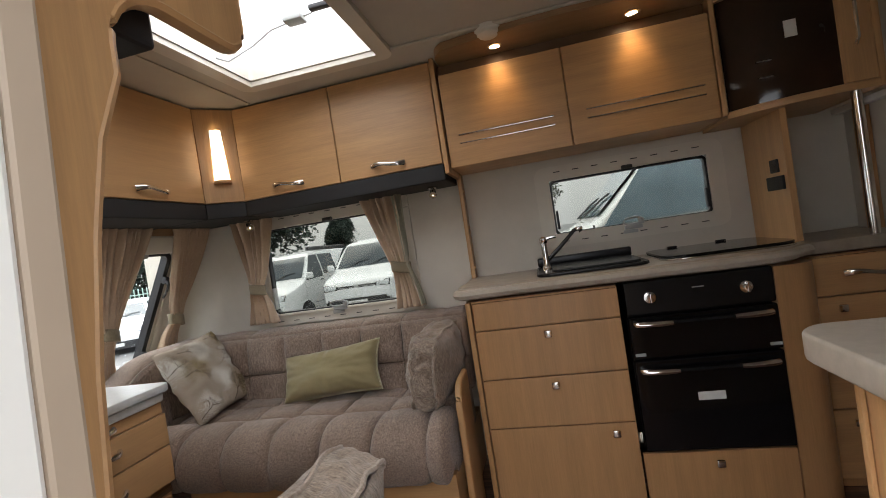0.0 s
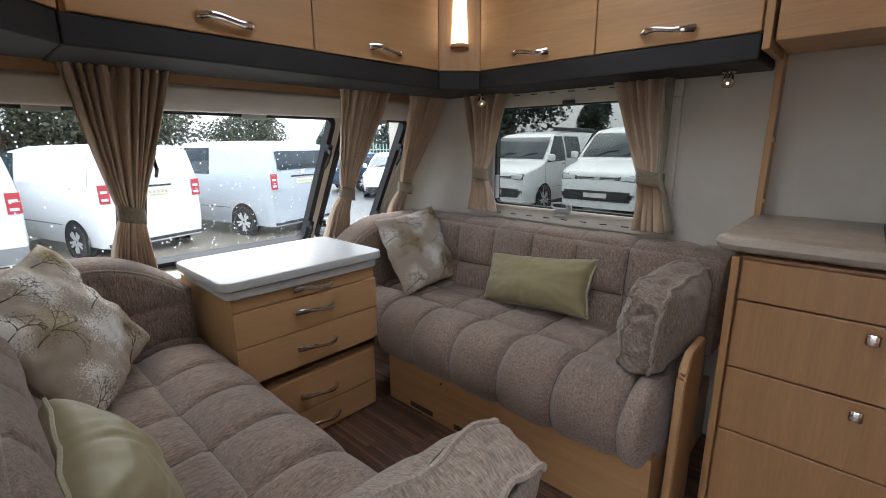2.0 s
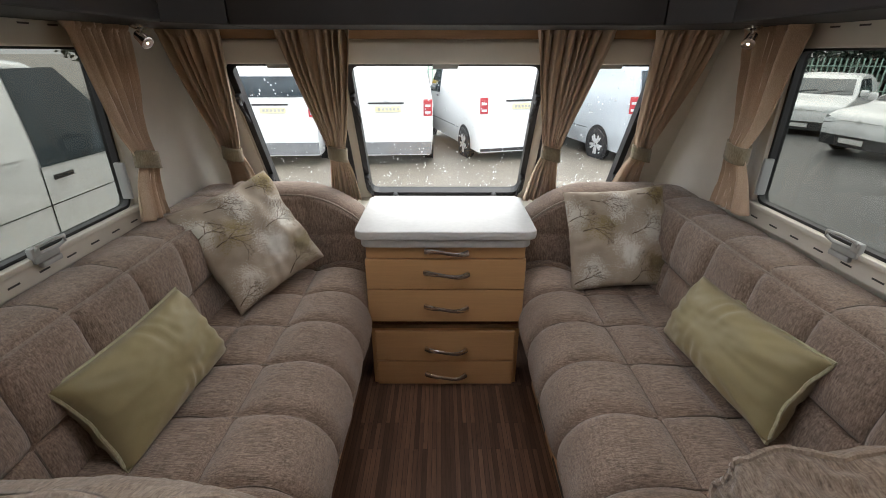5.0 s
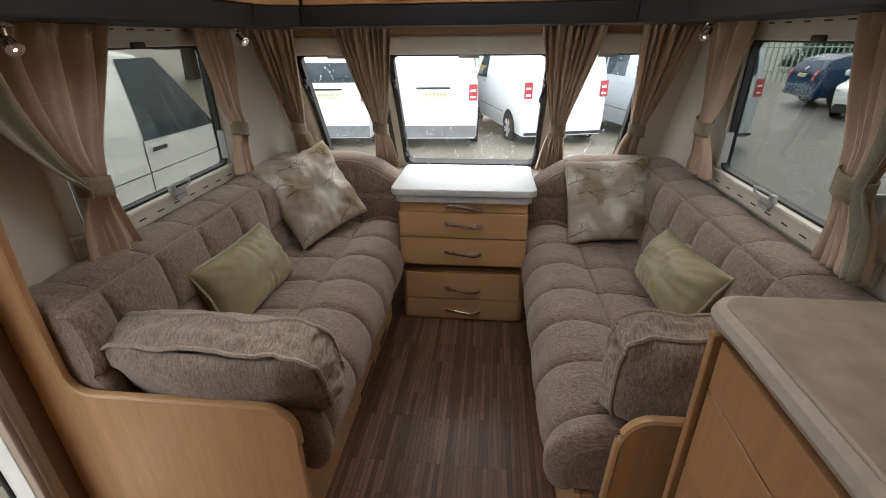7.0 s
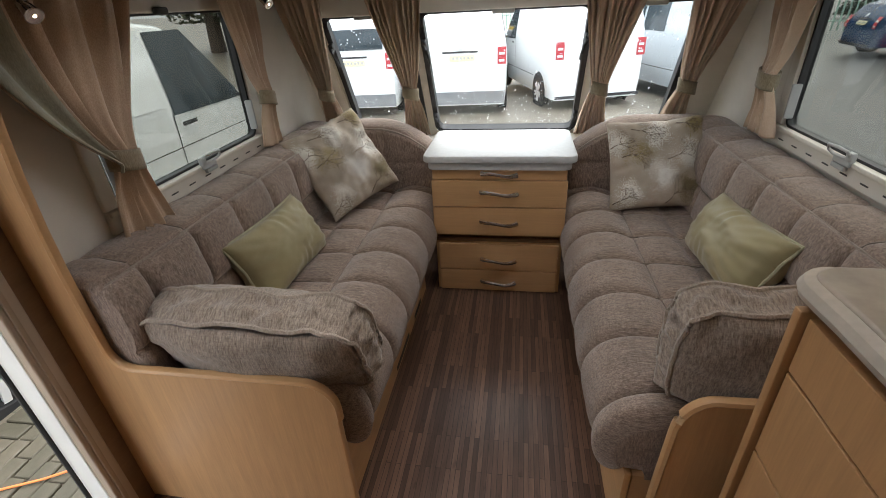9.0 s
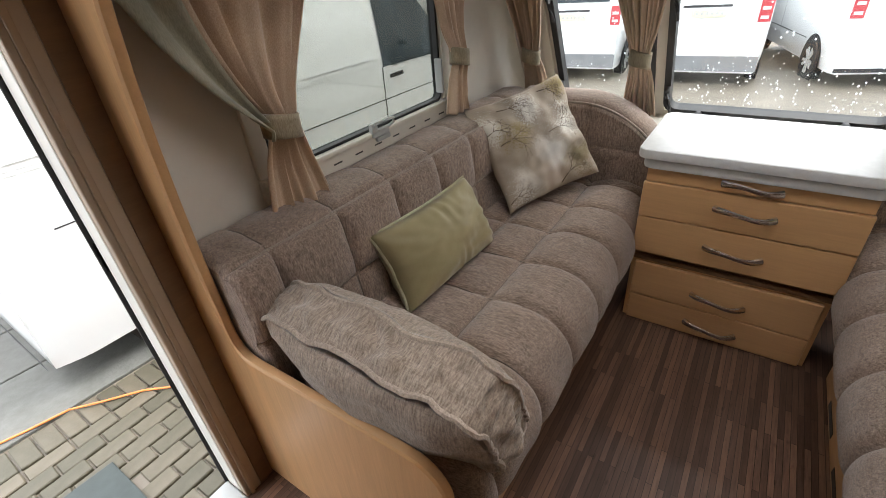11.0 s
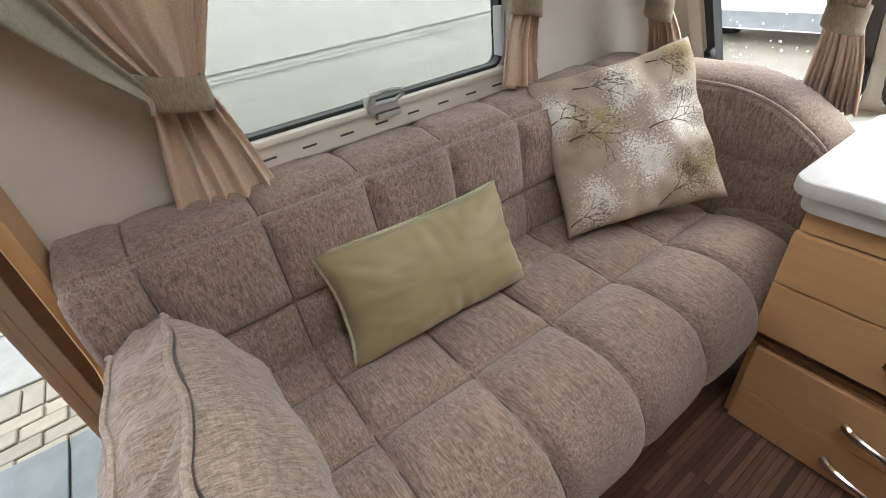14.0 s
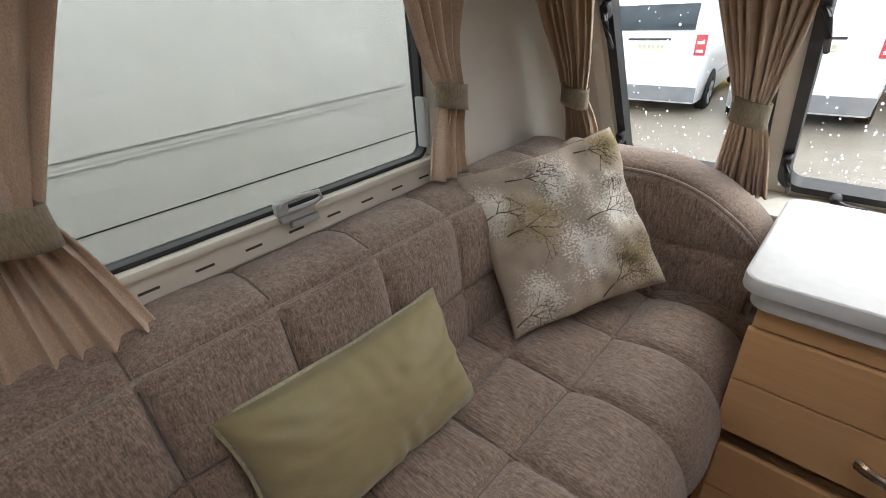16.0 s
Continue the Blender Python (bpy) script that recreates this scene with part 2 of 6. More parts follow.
def tree_fabric():
    """Beige cotton printed with stippled crowns in white, ochre and umber."""
    m, nt, b = mat("tree_print_cotton", 0.75)
    uv = nt.nodes.new("ShaderNodeUVMap")
    v = uv.outputs[0]
    speck = noise_of(nt, v, 80, 3, 0.7)
    wob = noise_of(nt, v, 5, 3)
    c = ramp(nt, wob, (0.3, (0.36, 0.295, 0.225)), (0.7, (0.44, 0.37, 0.29)))
    tints = {"white": (0.70, 0.67, 0.60), "bright": (0.80, 0.78, 0.73), "ochre": (0.29, 0.225, 0.10), "umber": (0.20, 0.155, 0.075)}

    def calc(op, x, y, z=None):
        n = nt.nodes.new("ShaderNodeMath")
        n.operation = op
        for i, val in enumerate((x, y, z)):
            if val is None:
                continue
            if isinstance(val, (int, float)):
                n.inputs[i].default_value = val
            else:
                nt.links.new(val, n.inputs[i])
        return n.outputs[0]
    jit = calc("MULTIPLY_ADD", wob, 0.42, -0.21)
    dots = calc("MULTIPLY_ADD", speck, 2.0, -1.0)
    for root, crown, r, tint in PRINT:
        d = nt.nodes.new("ShaderNodeVectorMath")
        d.operation = "DISTANCE"
        nt.links.new(v, d.inputs[0])
        d.inputs[1].default_value = (crown[0] / 2 + 0.5, crown[1] / 2 + 0.5, 0)
        near = calc("ADD", d.outputs["Value"], jit)
        fall = nt.nodes.new("ShaderNodeMapRange")
        fall.inputs["From Min"].default_value, fall.inputs["From Max"].default_value = r * 0.06, r * 0.80
        fall.inputs["To Min"].default_value, fall.inputs["To Max"].default_value = 0.22, -0.42
        nt.links.new(near, fall.inputs["Value"])
        mask = ramp(nt, calc("ADD", calc("ADD", fall.outputs[0], dots), 0.5), (0.46, (0, 0, 0)), (0.58, (1, 1, 1)))
        c = mixed(nt, mask, c, tints[tint])
    nt.links.new(c, b.inputs["Base Color"])
    bump(nt, b, noise_of(nt, coords(nt, (1, 1, 1)), 500, 2), 0.15, 0.001)
    return m


TREECLOTH = tree_fabric()
BRANCH = plain("printed_branch", (0.10, 0.07, 0.045), 0.8)


# ---- mesh helpers ----
def thing(name, at, label, category, group="", kind=""):
    ob = new(name)
    ob.empty_display_size = 0.05
    ob.matrix_basis = Matrix.Translation(at)
    return tagged(ob, label, category, group, kind)


def finish(bm, name, material, smooth=True, angle=38):
    bmesh.ops.recalc_face_normals(bm, faces=bm.faces)
    me = bpy.data.meshes.new(name)
    if smooth:
        for f in bm.faces:
            f.smooth = True
        lim = radians(angle)
        for e in bm.edges:
            if len(e.link_faces) == 2:
                bend = e.calc_face_angle(0)
                small, large = sorted(f.calc_area() for f in e.link_faces)
                if bend > lim or (bend > 0.09 and large > 12 * small):
                    e.smooth = False
    bm.to_mesh(me)
    bm.free()
    me.materials.append(material)
    return me


def part(name, bm, material, parent, label="", smooth=True, angle=38):
    ob = new(name, finish(bm, name, material, smooth, angle))
    top = parent
    while top.parent:
        top = top.parent
    ob.parent = parent
    if parent is top:
        ob.matrix_parent_inverse = top.matrix_basis.inverted()
    if label:
        ob["label"] = label
    return ob


def solo(name, bm, material, label, category, group="", kind="", smooth=True):
    return tagged(new(name, finish(bm, name, material, smooth)), label, category, group, kind)


def box(bm, x0, x1, y0, y1, z0, z1, bev=0.003, seg=2, m=None):
    r = bmesh.ops.create_cube(bm, size=1)
    vs = r["verts"]
    c = Matrix.Translation(((x0 + x1) / 2, (y0 + y1) / 2, (z0 + z1) / 2)) @ Matrix.Diagonal((abs(x1 - x0), abs(y1 - y0), abs(z1 - z0), 1))
    bmesh.ops.transform(bm, matrix=(m @ c) if m else c, verts=vs)
    if bev:
        es = {e for v in vs for e in v.link_edges}
        bmesh.ops.bevel(bm, geom=list(es), offset=bev, segments=seg, profile=0.5, affect="EDGES")
    return bm


def boxm(*a, **k):
    return box(bmesh.new(), *a, **k)


def prism(outline, a, b, axis, bev=0.0, seg=2):
    """Outline of (p, q) pushed from a to b along axis; p, q are the other two axes in xyz order."""
    bm = bmesh.new()

    def at(p, q, r):
        return {"x": (r, p, q), "y": (p, r, q), "z": (p, q, r)}[axis]
    f = bm.faces.new([bm.verts.new(at(p, q, a)) for p, q in outline])
    g = bmesh.ops.extrude_face_region(bm, geom=[f])
    d = {"x": Vector((b - a, 0, 0)), "y": Vector((0, b - a, 0)), "z": Vector((0, 0, b - a))}[axis]
    bmesh.ops.translate(bm, vec=d, verts=[e for e in g["geom"] if isinstance(e, bmesh.types.BMVert)])
    if bev:
        bmesh.ops.recalc_face_normals(bm, faces=bm.faces)
        es = [e for e in bm.edges if len(e.link_faces) == 2 and e.calc_face_angle(0) > 1.2]
        bmesh.ops.bevel(bm, geom=es, offset=bev, segments=seg, profile=0.5, affect="EDGES")
    return bm


def arc(cx, cy, r, a0, a1, n=7, ry=None):
    return [(cx + r * math.cos(radians(a0 + (a1 - a0) * i / n)), cy + (ry or r) * math.sin(radians(a0 + (a1 - a0) * i / n))) for i in range(n + 1)]


def rrect(x0, x1, y0, y1, r, n=5):
    return arc(x1 - r, y1 - r, r, 0, 90, n) + arc(x0 + r, y1 - r, r, 90, 180, n) + arc(x0 + r, y0 + r, r, 180, 270, n) + arc(x1 - r, y0 + r, r, 270, 360, n)


def ring_frame(x0, x1, y0, y1, r, t, d0, d1, m, n=5):
    """A rounded frame in its own plane (x, y), t wide, from depth d0 to d1, moved by m."""
    bm = bmesh.new()
    outer, inner = rrect(x0, x1, y0, y1, r, n), rrect(x0 + t, x1 - t, y0 + t, y1 - t, max(r - t, 0.004), n)
    loops = [[bm.verts.new(m @ Vector((p, q, d))) for p, q in o] for o, d in ((outer, d0), (outer, d1), (inner, d1), (inner, d0))]
    k = len(outer)
    for a, b in zip(loops, loops[1:] + loops[:1]):
        for i in range(k):
            bm.faces.new((a[i], a[(i + 1) % k], b[(i + 1) % k], b[i]))
    return bm


def tube(pts, r, n=8, closed=False, bm=None, flat=1.0, up=(0, 0, 1)):
    bm = bm or bmesh.new()
    pts = [Vector(p) for p in pts]
    rs = r if isinstance(r, (list, tuple)) else [r] * len(pts)
    loops = []
    for i, p in enumerate(pts):
        a = pts[(i - 1) % len(pts)] if (closed or i) else p
        b = pts[(i + 1) % len(pts)] if (closed or i < len(pts) - 1) else p
        t = (b - a).normalized()
        u = Vector(up)
        if abs(t.dot(u)) > 0.95:
            u = Vector((1, 0, 0))
        s = t.cross(u).normalized()
        u = s.cross(t)
        loops.append([bm.verts.new(p + s * rs[i] * math.cos(2 * math.pi * k / n) + u * rs[i] * flat * math.sin(2 * math.pi * k / n)) for k in range(n)])
    pairs = list(zip(loops, loops[1:])) + ([(loops[-1], loops[0])] if closed else [])
    for a, b in pairs:
        for k in range(n):
            bm.faces.new((a[k], a[(k + 1) % n], b[(k + 1) % n], b[k]))
    if not closed:
        bm.faces.new(loops[0])
        bm.faces.new(loops[-1])
    return bm


def lathe(profile, m, n=20, bm=None):
    """Profile of (radius, height) turned about z, moved by m."""
    bm = bm or bmesh.new()
    loops = []
    for r, h in profile:
        loops.append([bm.verts.new(m @ Vector((r * math.cos(2 * math.pi * k / n), r * math.sin(2 * math.pi * k / n), h))) for k in range(n)])
    for a, b in zip(loops, loops[1:]):
        for k in range(n):
            bm.faces.new((a[k], a[(k + 1) % n], b[(k + 1) % n], b[k]))
    bm.faces.new(loops[0])
    bm.faces.new(loops[-1])
    return bm


def sheet(fn, nu, nv, bm=None, wrap=False):
    bm = bm or bmesh.new()
    g = [[bm.verts.new(fn(i / nu, j / nv)) for j in range(nv + 1)] for i in range(nu + (0 if wrap else 1))]
    for i in range(nu):
        for j in range(nv):
            a, b = g[i], g[(i + 1) % len(g)]
            bm.faces.new((a[j], b[j], b[j + 1], a[j + 1]))
    return bm


def slab(xs, ys, d0, d1, holes, m):
    """A wall in its own plane (x, y), d0 to d1 thick, with rectangular holes cut through it."""
    bm = bmesh.new()
    cx = sorted({*xs, *[h[0] for h in holes], *[h[1] for h in holes]})
    cy = sorted({*ys, *[h[2] for h in holes], *[h[3] for h in holes]})

    def solid(i, j):
        if not (0 <= i < len(cx) - 1 and 0 <= j < len(cy) - 1):
            return False
        a, b = (cx[i] + cx[i + 1]) / 2, (cy[j] + cy[j + 1]) / 2
        return not any(h[0] < a < h[1] and h[2] < b < h[3] for h in holes)

    def quad(*pts):
        bm.faces.new([bm.verts.new(m @ Vector(p)) for p in pts])
    for i in range(len(cx) - 1):
        for j in range(len(cy) - 1):
            if not solid(i, j):
                continue
            x0, x1, y0, y1 = cx[i], cx[i + 1], cy[j], cy[j + 1]
            for d in (d0, d1):
                quad((x0, y0, d), (x1, y0, d), (x1, y1, d), (x0, y1, d))
            for di, dj, a, b in ((-1, 0, (x0, y0), (x0, y1)), (1, 0, (x1, y0), (x1, y1)), (0, -1, (x0, y0), (x1, y0)), (0, 1, (x0, y1), (x1, y1))):
                if not solid(i + di, j + dj):
                    quad((*a, d0), (*b, d0), (*b, d1), (*a, d1))
    bmesh.ops.remove_doubles(bm, verts=bm.verts, dist=1e-5)
    return bm


def smooth01(t):
    t = min(1, max(0, t))
    return t * t * (3 - 2 * t)


def lerp(a, b, t):
    return a + (b - a) * t

# ---- the caravan's shell: x to the kitchen side, y to the front, z up from the floor ----
HALF, OUT, CEIL, REAR = 1.05, 1.085, 1.93, -3.3
SLOPE = 0.55                      # the front wall leans in by this much per metre of height


def front_y(z):
    return 0.69 - SLOPE * (z - 0.67)


_k = math.sqrt(1 + SLOPE * SLOPE)
FRONT_M = Matrix(((1, 0, 0, 0), (0, -SLOPE / _k, 1 / _k, front_y(0.62)), (0, 1 / _k, SLOPE / _k, 0.62), (0, 0, 0, 1)))  # local x, up the slope, outwards


def s_of(z):
    return (z - 0.62) * _k


SIDE_L = Matrix(((0, 0, -1, 0), (1, 0, 0, 0), (0, 1, 0, 0), (0, 0, 0, 1)))   # local (y, z, outwards) on the door side
SIDE_R = Matrix(((0, 0, 1, 0), (1, 0, 0, 0), (0, 1, 0, 0), (0, 0, 0, 1)))

bm = boxm(-OUT, OUT, REAR, 0.76, -0.04, 0, 0)
floor = solo("floor", bm, FLOORMAT, "dark narrow-strip wood-look vinyl floor with a soft shine", "floor", kind="structure")

DOOR = (-1.94, -1.27, 0.0, 1.86)
WIN_L = (-0.90, -0.105, 0.845, 1.335)
WIN_R = (-0.90, -0.085, 0.855, 1.335)
WIN_K = (-2.37, -1.665, 1.065, 1.335)
wl = solo("wall_nearside", slab((REAR, 0.74), (0, CEIL), HALF, OUT, [DOOR, (DOOR[0], -1.217, 0.9, DOOR[3]), WIN_L], SIDE_L), WALLVINYL, "beige vinyl side wall with a window and the entrance", "wall", kind="structure", smooth=False)
wr = solo("wall_offside", slab((REAR, 0.74), (0, CEIL), HALF, OUT, [WIN_R, WIN_K], SIDE_R), WALLVINYL, "beige vinyl side wall with lounge and kitchen windows", "wall", kind="structure", smooth=False)
FW = [(-0.392, 0.392, s_of(0.65), s_of(1.295)), (-0.86, -0.44, s_of(0.65), s_of(1.295)), (0.44, 0.845, s_of(0.65), s_of(1.295))]
wf = solo("wall_front", slab((-HALF, HALF), (0, s_of(1.9)), 0.0, 0.035, FW, FRONT_M), WALLVINYL, "sloping beige front wall with three windows", "wall", kind="structure", smooth=False)
solo("wall_front_lower", boxm(-OUT, OUT, 0.718, 0.753, 0, 0.655, 0.0), WALLVINYL, "beige vinyl wall below the front windows", "wall", kind="structure")
solo("wall_rear", boxm(-OUT, OUT, REAR - 0.035, REAR, 0, CEIL, 0.0), WALLVINYL, "plain beige wall at the back", "wall", kind="structure")
HATCH = (-0.40, 0.545, -1.06, -0.47)
solo("ceiling", slab((-OUT, OUT), (REAR - 0.035, 0.3), CEIL, CEIL + 0.04, [HATCH], Matrix.Identity(4)), CEILMAT, "cream ceiling lining with a rooflight opening", "ceiling", kind="structure", smooth=False)
solo("ceiling_seam_trim", boxm(-0.76, 0.76, -0.318, -0.306, CEIL - 0.006, CEIL - 0.001, 0.002), CEILMAT, "cream joint strip across the ceiling", "trim", kind="structure")
solo("ceiling_rail_trim", boxm(0.545, 0.57, -2.6, -1.10, CEIL - 0.012, CEIL - 0.001, 0.004), CEILMAT, "cream trim strip along the ceiling", "trim", kind="structure")

# rooflight
rl = thing("rooflight", (0.07, -0.765, CEIL), "white framed rooflight with a bright opal dome", "rooflight", kind="structure")
part("frame", ring_frame(HATCH[0] - 0.055, HATCH[1] + 0.055, HATCH[2] - 0.055, HATCH[3] + 0.055, 0.05, 0.06, CEIL - 0.022, CEIL - 0.001, Matrix.Identity(4)), CREAM, rl, "cream plastic flange")
part("upstand", ring_frame(HATCH[0], HATCH[1], HATCH[2], HATCH[3], 0.03, 0.012, CEIL, CEIL + 0.10, Matrix.Identity(4)), CREAM, rl)


def dome(u, v):
    a, b = 2 * u - 1, 2 * v - 1
    return (lerp(HATCH[0] - 0.02, HATCH[1] + 0.02, u), lerp(HATCH[2] - 0.02, HATCH[3] + 0.02, v), CEIL + 0.105 + 0.05 * ((1 - a ** 4) * (1 - b ** 4)) ** 0.5)


dm = part("dome", sheet(dome, 14, 14), OPAL, rl, "opal acrylic dome")
dm.visible_shadow = False
cable = [(0.30, -0.50, CEIL + 0.01), (0.33, -0.53, CEIL - 0.0), (0.40, -0.60, CEIL + 0.07), (0.38, -0.70, CEIL + 0.10), (0.36, -0.80, CEIL + 0.10), (0.34, -0.90, CEIL + 0.10)]
part("cable", tube(cable, 0.004, 6), DULLMETAL, rl, "thin grey cable")
part("catch", boxm(0.32, 0.38, -0.86, -0.78, CEIL + 0.085, CEIL + 0.115, 0.008), DULLMETAL, rl, "grey rooflight catch")
part("stay", boxm(0.30, 0.33, -0.98, -0.90, CEIL + 0.09, CEIL + 0.11, 0.006), RUBBER, rl)
sd = thing("smoke_alarm", (0.59, -1.507, CEIL), "round white smoke alarm on the ceiling", "smoke alarm")
part("base", lathe([(0.052, 0), (0.052, -0.012), (0.045, -0.016)], pose(0.59, -1.507, CEIL - 0.001)), WHITEPL, sd)
part("cover", lathe([(0.045, -0.014), (0.044, -0.03), (0.03, -0.038), (0.005, -0.04)], pose(0.59, -1.507, CEIL - 0.001)), WHITEPL, sd)


# ---- windows ----
def slot_row(p0, p1, n, size, m, parent):
    for i in range(n):
        t = (i + 0.5) / n
        x, y = lerp(p0[0], p1[0], t), lerp(p0[1], p1[1], t)
        part("slot", box(bmesh.new(), x - size / 2, x + size / 2, y - 0.0022, y + 0.0022, -0.0165, -0.0135, 0, m=m), SLOT, parent)


def catch(parent, m, x, y, flip=1, mt=DULLMETAL):
    """A hinged window catch: a block on the rail and a looped handle above it; m places (along, up, outwards)."""
    c = part("catch", box(bmesh.new(), x - 0.040, x + 0.040, y - 0.030, y - 0.010, -0.034, -0.016, 0.005, m=m), mt, parent, "moulded grey window catch")
    part("keep", box(bmesh.new(), x - 0.018, x + 0.046, y - 0.048, y - 0.032, -0.030, -0.0155, 0.004, m=m), mt, c)
    part("pivot", box(bmesh.new(), x - 0.048, x - 0.020, y - 0.012, y + 0.016, -0.040, -0.022, 0.006, m=m), mt, c)
    pts = [m @ Vector(p) for p in ((x - 0.04, y - 0.004, -0.034), (x - 0.036, y + 0.018 * flip, -0.046), (x - 0.005, y + 0.024 * flip, -0.056), (x + 0.038, y + 0.020 * flip, -0.056), (x + 0.046, y + 0.004, -0.048), (x + 0.030, y - 0.006, -0.040), (x - 0.02, y - 0.006, -0.036))]
    part("lever", tube(pts, 0.0048, 8, True), mt, c)


def lounge_window(name, m, w, label):
    y0, y1, z0, z1 = w
    win = thing(name, m @ Vector(((y0 + y1) / 2, z0, HALF)), label, "window", kind="structure")
    g = m @ Matrix.Translation((0, 0, HALF))
    part("seal", ring_frame(y0, y1, z0, z1, 0.035, 0.010, 0.0, 0.03, g), RUBBER, win, "black rubber seal")
    part("pane", box(bmesh.new(), y0 + 0.006, y1 - 0.006, z0 + 0.006, z1 - 0.006, 0.019, 0.023, 0, m=g), SIDEGLASS, win, "lightly tinted acrylic pane").visible_shadow = False
    part("sill", box(bmesh.new(), y0 - 0.05, y1 + 0.04, z0 - 0.065, z0 + 0.002, -0.015, 0.004, 0.005, m=g), CREAM, win, "cream slotted blind rail")
    part("sill_lip", box(bmesh.new(), y0 - 0.05, y1 + 0.04, z0 - 0.012, z0 + 0.004, -0.026, -0.0152, 0.004, m=g), CREAM, win)
    part("head", box(bmesh.new(), y0 - 0.05, y1 + 0.04, z1 - 0.004, z1 + 0.085, -0.015, 0.004, 0.005, m=g), CREAM, win, "cream slotted blind rail")
    for a in (y0 - 0.05, y1 + 0.002):
        part("jamb", box(bmesh.new(), a, a + 0.048, z0 + 0.004, z1 - 0.006, -0.0125, 0.004, 0.004, m=g), CREAM, win)
    slot_row((y0 - 0.02, z0 - 0.040), (y1 + 0.01, z0 - 0.040), 9, 0.033, g, win)
    slot_row((y0 - 0.02, z1 + 0.048), (y1 + 0.01, z1 + 0.048), 9, 0.033, g, win)
    mid = (y0 + y1) / 2
    catch(win, g, mid, z0 + 0.018)
    part("top_catch", box(bmesh.new(), mid - 0.03, mid + 0.03, z1 - 0.01, z1 + 0.012, -0.03, -0.0152, 0.006, m=g), SLOT, win)
    for a in (y0 + 0.03, y1 - 0.012):
        part("stay", box(bmesh.new(), a - 0.009, a + 0.003, z0 + 0.03, z0 + 0.15, -0.02, 0.012, 0.004, m=g), DULLMETAL, win, "grey window stay")
    return win


lounge_window("window_1", SIDE_L, WIN_L, "side window in a cream slotted surround with grey catches")
lounge_window("window_2", SIDE_R, WIN_R, "offside lounge window in a cream slotted surround")

kw = thing("window_3", (HALF, -2.02, 1.065), "wide low kitchen window in a cream slotted surround", "window", kind="structure")
g = SIDE_R @ Matrix.Translation((0, 0, HALF))
y0, y1, z0, z1 = WIN_K
part("seal", ring_frame(y0, y1, z0, z1, 0.03, 0.012, 0.0, 0.03, g), RUBBER, kw)
part("pane", box(bmesh.new(), y0 + 0.005, y1 - 0.005, z0 + 0.005, z1 - 0.005, 0.019, 0.023, 0, m=g), SIDEGLASS, kw, "tinted pane").visible_shadow = False
part("surround", ring_frame(y0 - 0.065, y1 + 0.065, z0 - 0.06, z1 + 0.065, 0.05, 0.068, -0.014, 0.004, g), CREAM, kw, "cream moulded surround")
slot_row((y0, z0 - 0.032), (y1, z0 - 0.032), 8, 0.03, g, kw)
slot_row((y0, z1 + 0.036), (y1, z1 + 0.036), 8, 0.03, g, kw)
catch(kw, g, (y0 + y1) / 2, z0 + 0.012)
part("top_catch", box(bmesh.new(), -2.05, -2.0, z1 - 0.006, z1 + 0.012, -0.03, -0.0145, 0.006, m=g), SLOT, kw)
for a in (y0 + 0.02, y1 - 0.02):
    part("stay", box(bmesh.new(), a - 0.006, a + 0.006, z0 + 0.03, z0 + 0.12, -0.012, 0.012, 0.004, m=g), RUBBER, kw)

for i, (a, b, c, d) in enumerate(FW):
    win = thing("window_%d" % (4 + i), FRONT_M @ Vector(((a + b) / 2, c, 0)), "rain-spotted front window in a black frame" if i == 0 else "narrow rain-spotted front window in a black frame", "window", kind="structure")
    part("frame", ring_frame(a - 0.004, b + 0.004, c - 0.004, d + 0.004, 0.06, 0.026, -0.012, 0.03, FRONT_M), RUBBER, win, "black rubber frame")
    p = part("pane", box(bmesh.new(), a + 0.006, b - 0.006, c + 0.006, d - 0.006, 0.016, 0.02, 0, m=FRONT_M), FRONTGLASS, win, "wet acrylic pane")
    p.visible_shadow = False
    for x, sgn in ((a + 0.012, -1), (b - 0.012, 1)):
        for s in (c + 0.13, d - 0.16):
            st = part("side_catch", box(bmesh.new(), x - 0.012, x + 0.012, s - 0.02, s + 0.02, -0.04, -0.012, 0.005, m=FRONT_M), RUBBER, win, "black window catch")
            part("lever", tube([FRONT_M @ Vector(q) for q in ((x, s, -0.035), (x - sgn * 0.012, s - 0.01, -0.06), (x - sgn * 0.022, s - 0.045, -0.072), (x - sgn * 0.024, s - 0.085, -0.062))], [0.009, 0.008, 0.007, 0.006], 7), RUBBER, st)
    if i == 0:
        for x in (-0.25, 0.25):
            st = part("sill_catch", lathe([(0.013, 0), (0.016, 0.01), (0.012, 0.022)], FRONT_M @ pose(x, c + 0.012, -0.014, 180, 0, 0), 12), RUBBER, win)
            part("lever", tube([FRONT_M @ Vector(q) for q in ((x, c + 0.012, -0.034), (x + 0.03, c + 0.010, -0.044), (x + 0.07, c + 0.006, -0.04))], [0.008, 0.006, 0.005], 7), RUBBER, st)
        part("sticker", box(bmesh.new(), -0.05, 0.05, d - 0.03, d - 0.004, -0.022, -0.013, 0.004, m=FRONT_M), DULLMETAL, win)
    else:
        part("sticker", box(bmesh.new(), (a + b) / 2 - 0.045, (a + b) / 2 + 0.045, d - 0.028, d - 0.004, -0.022, -0.013, 0.004, m=FRONT_M), DULLMETAL, win)
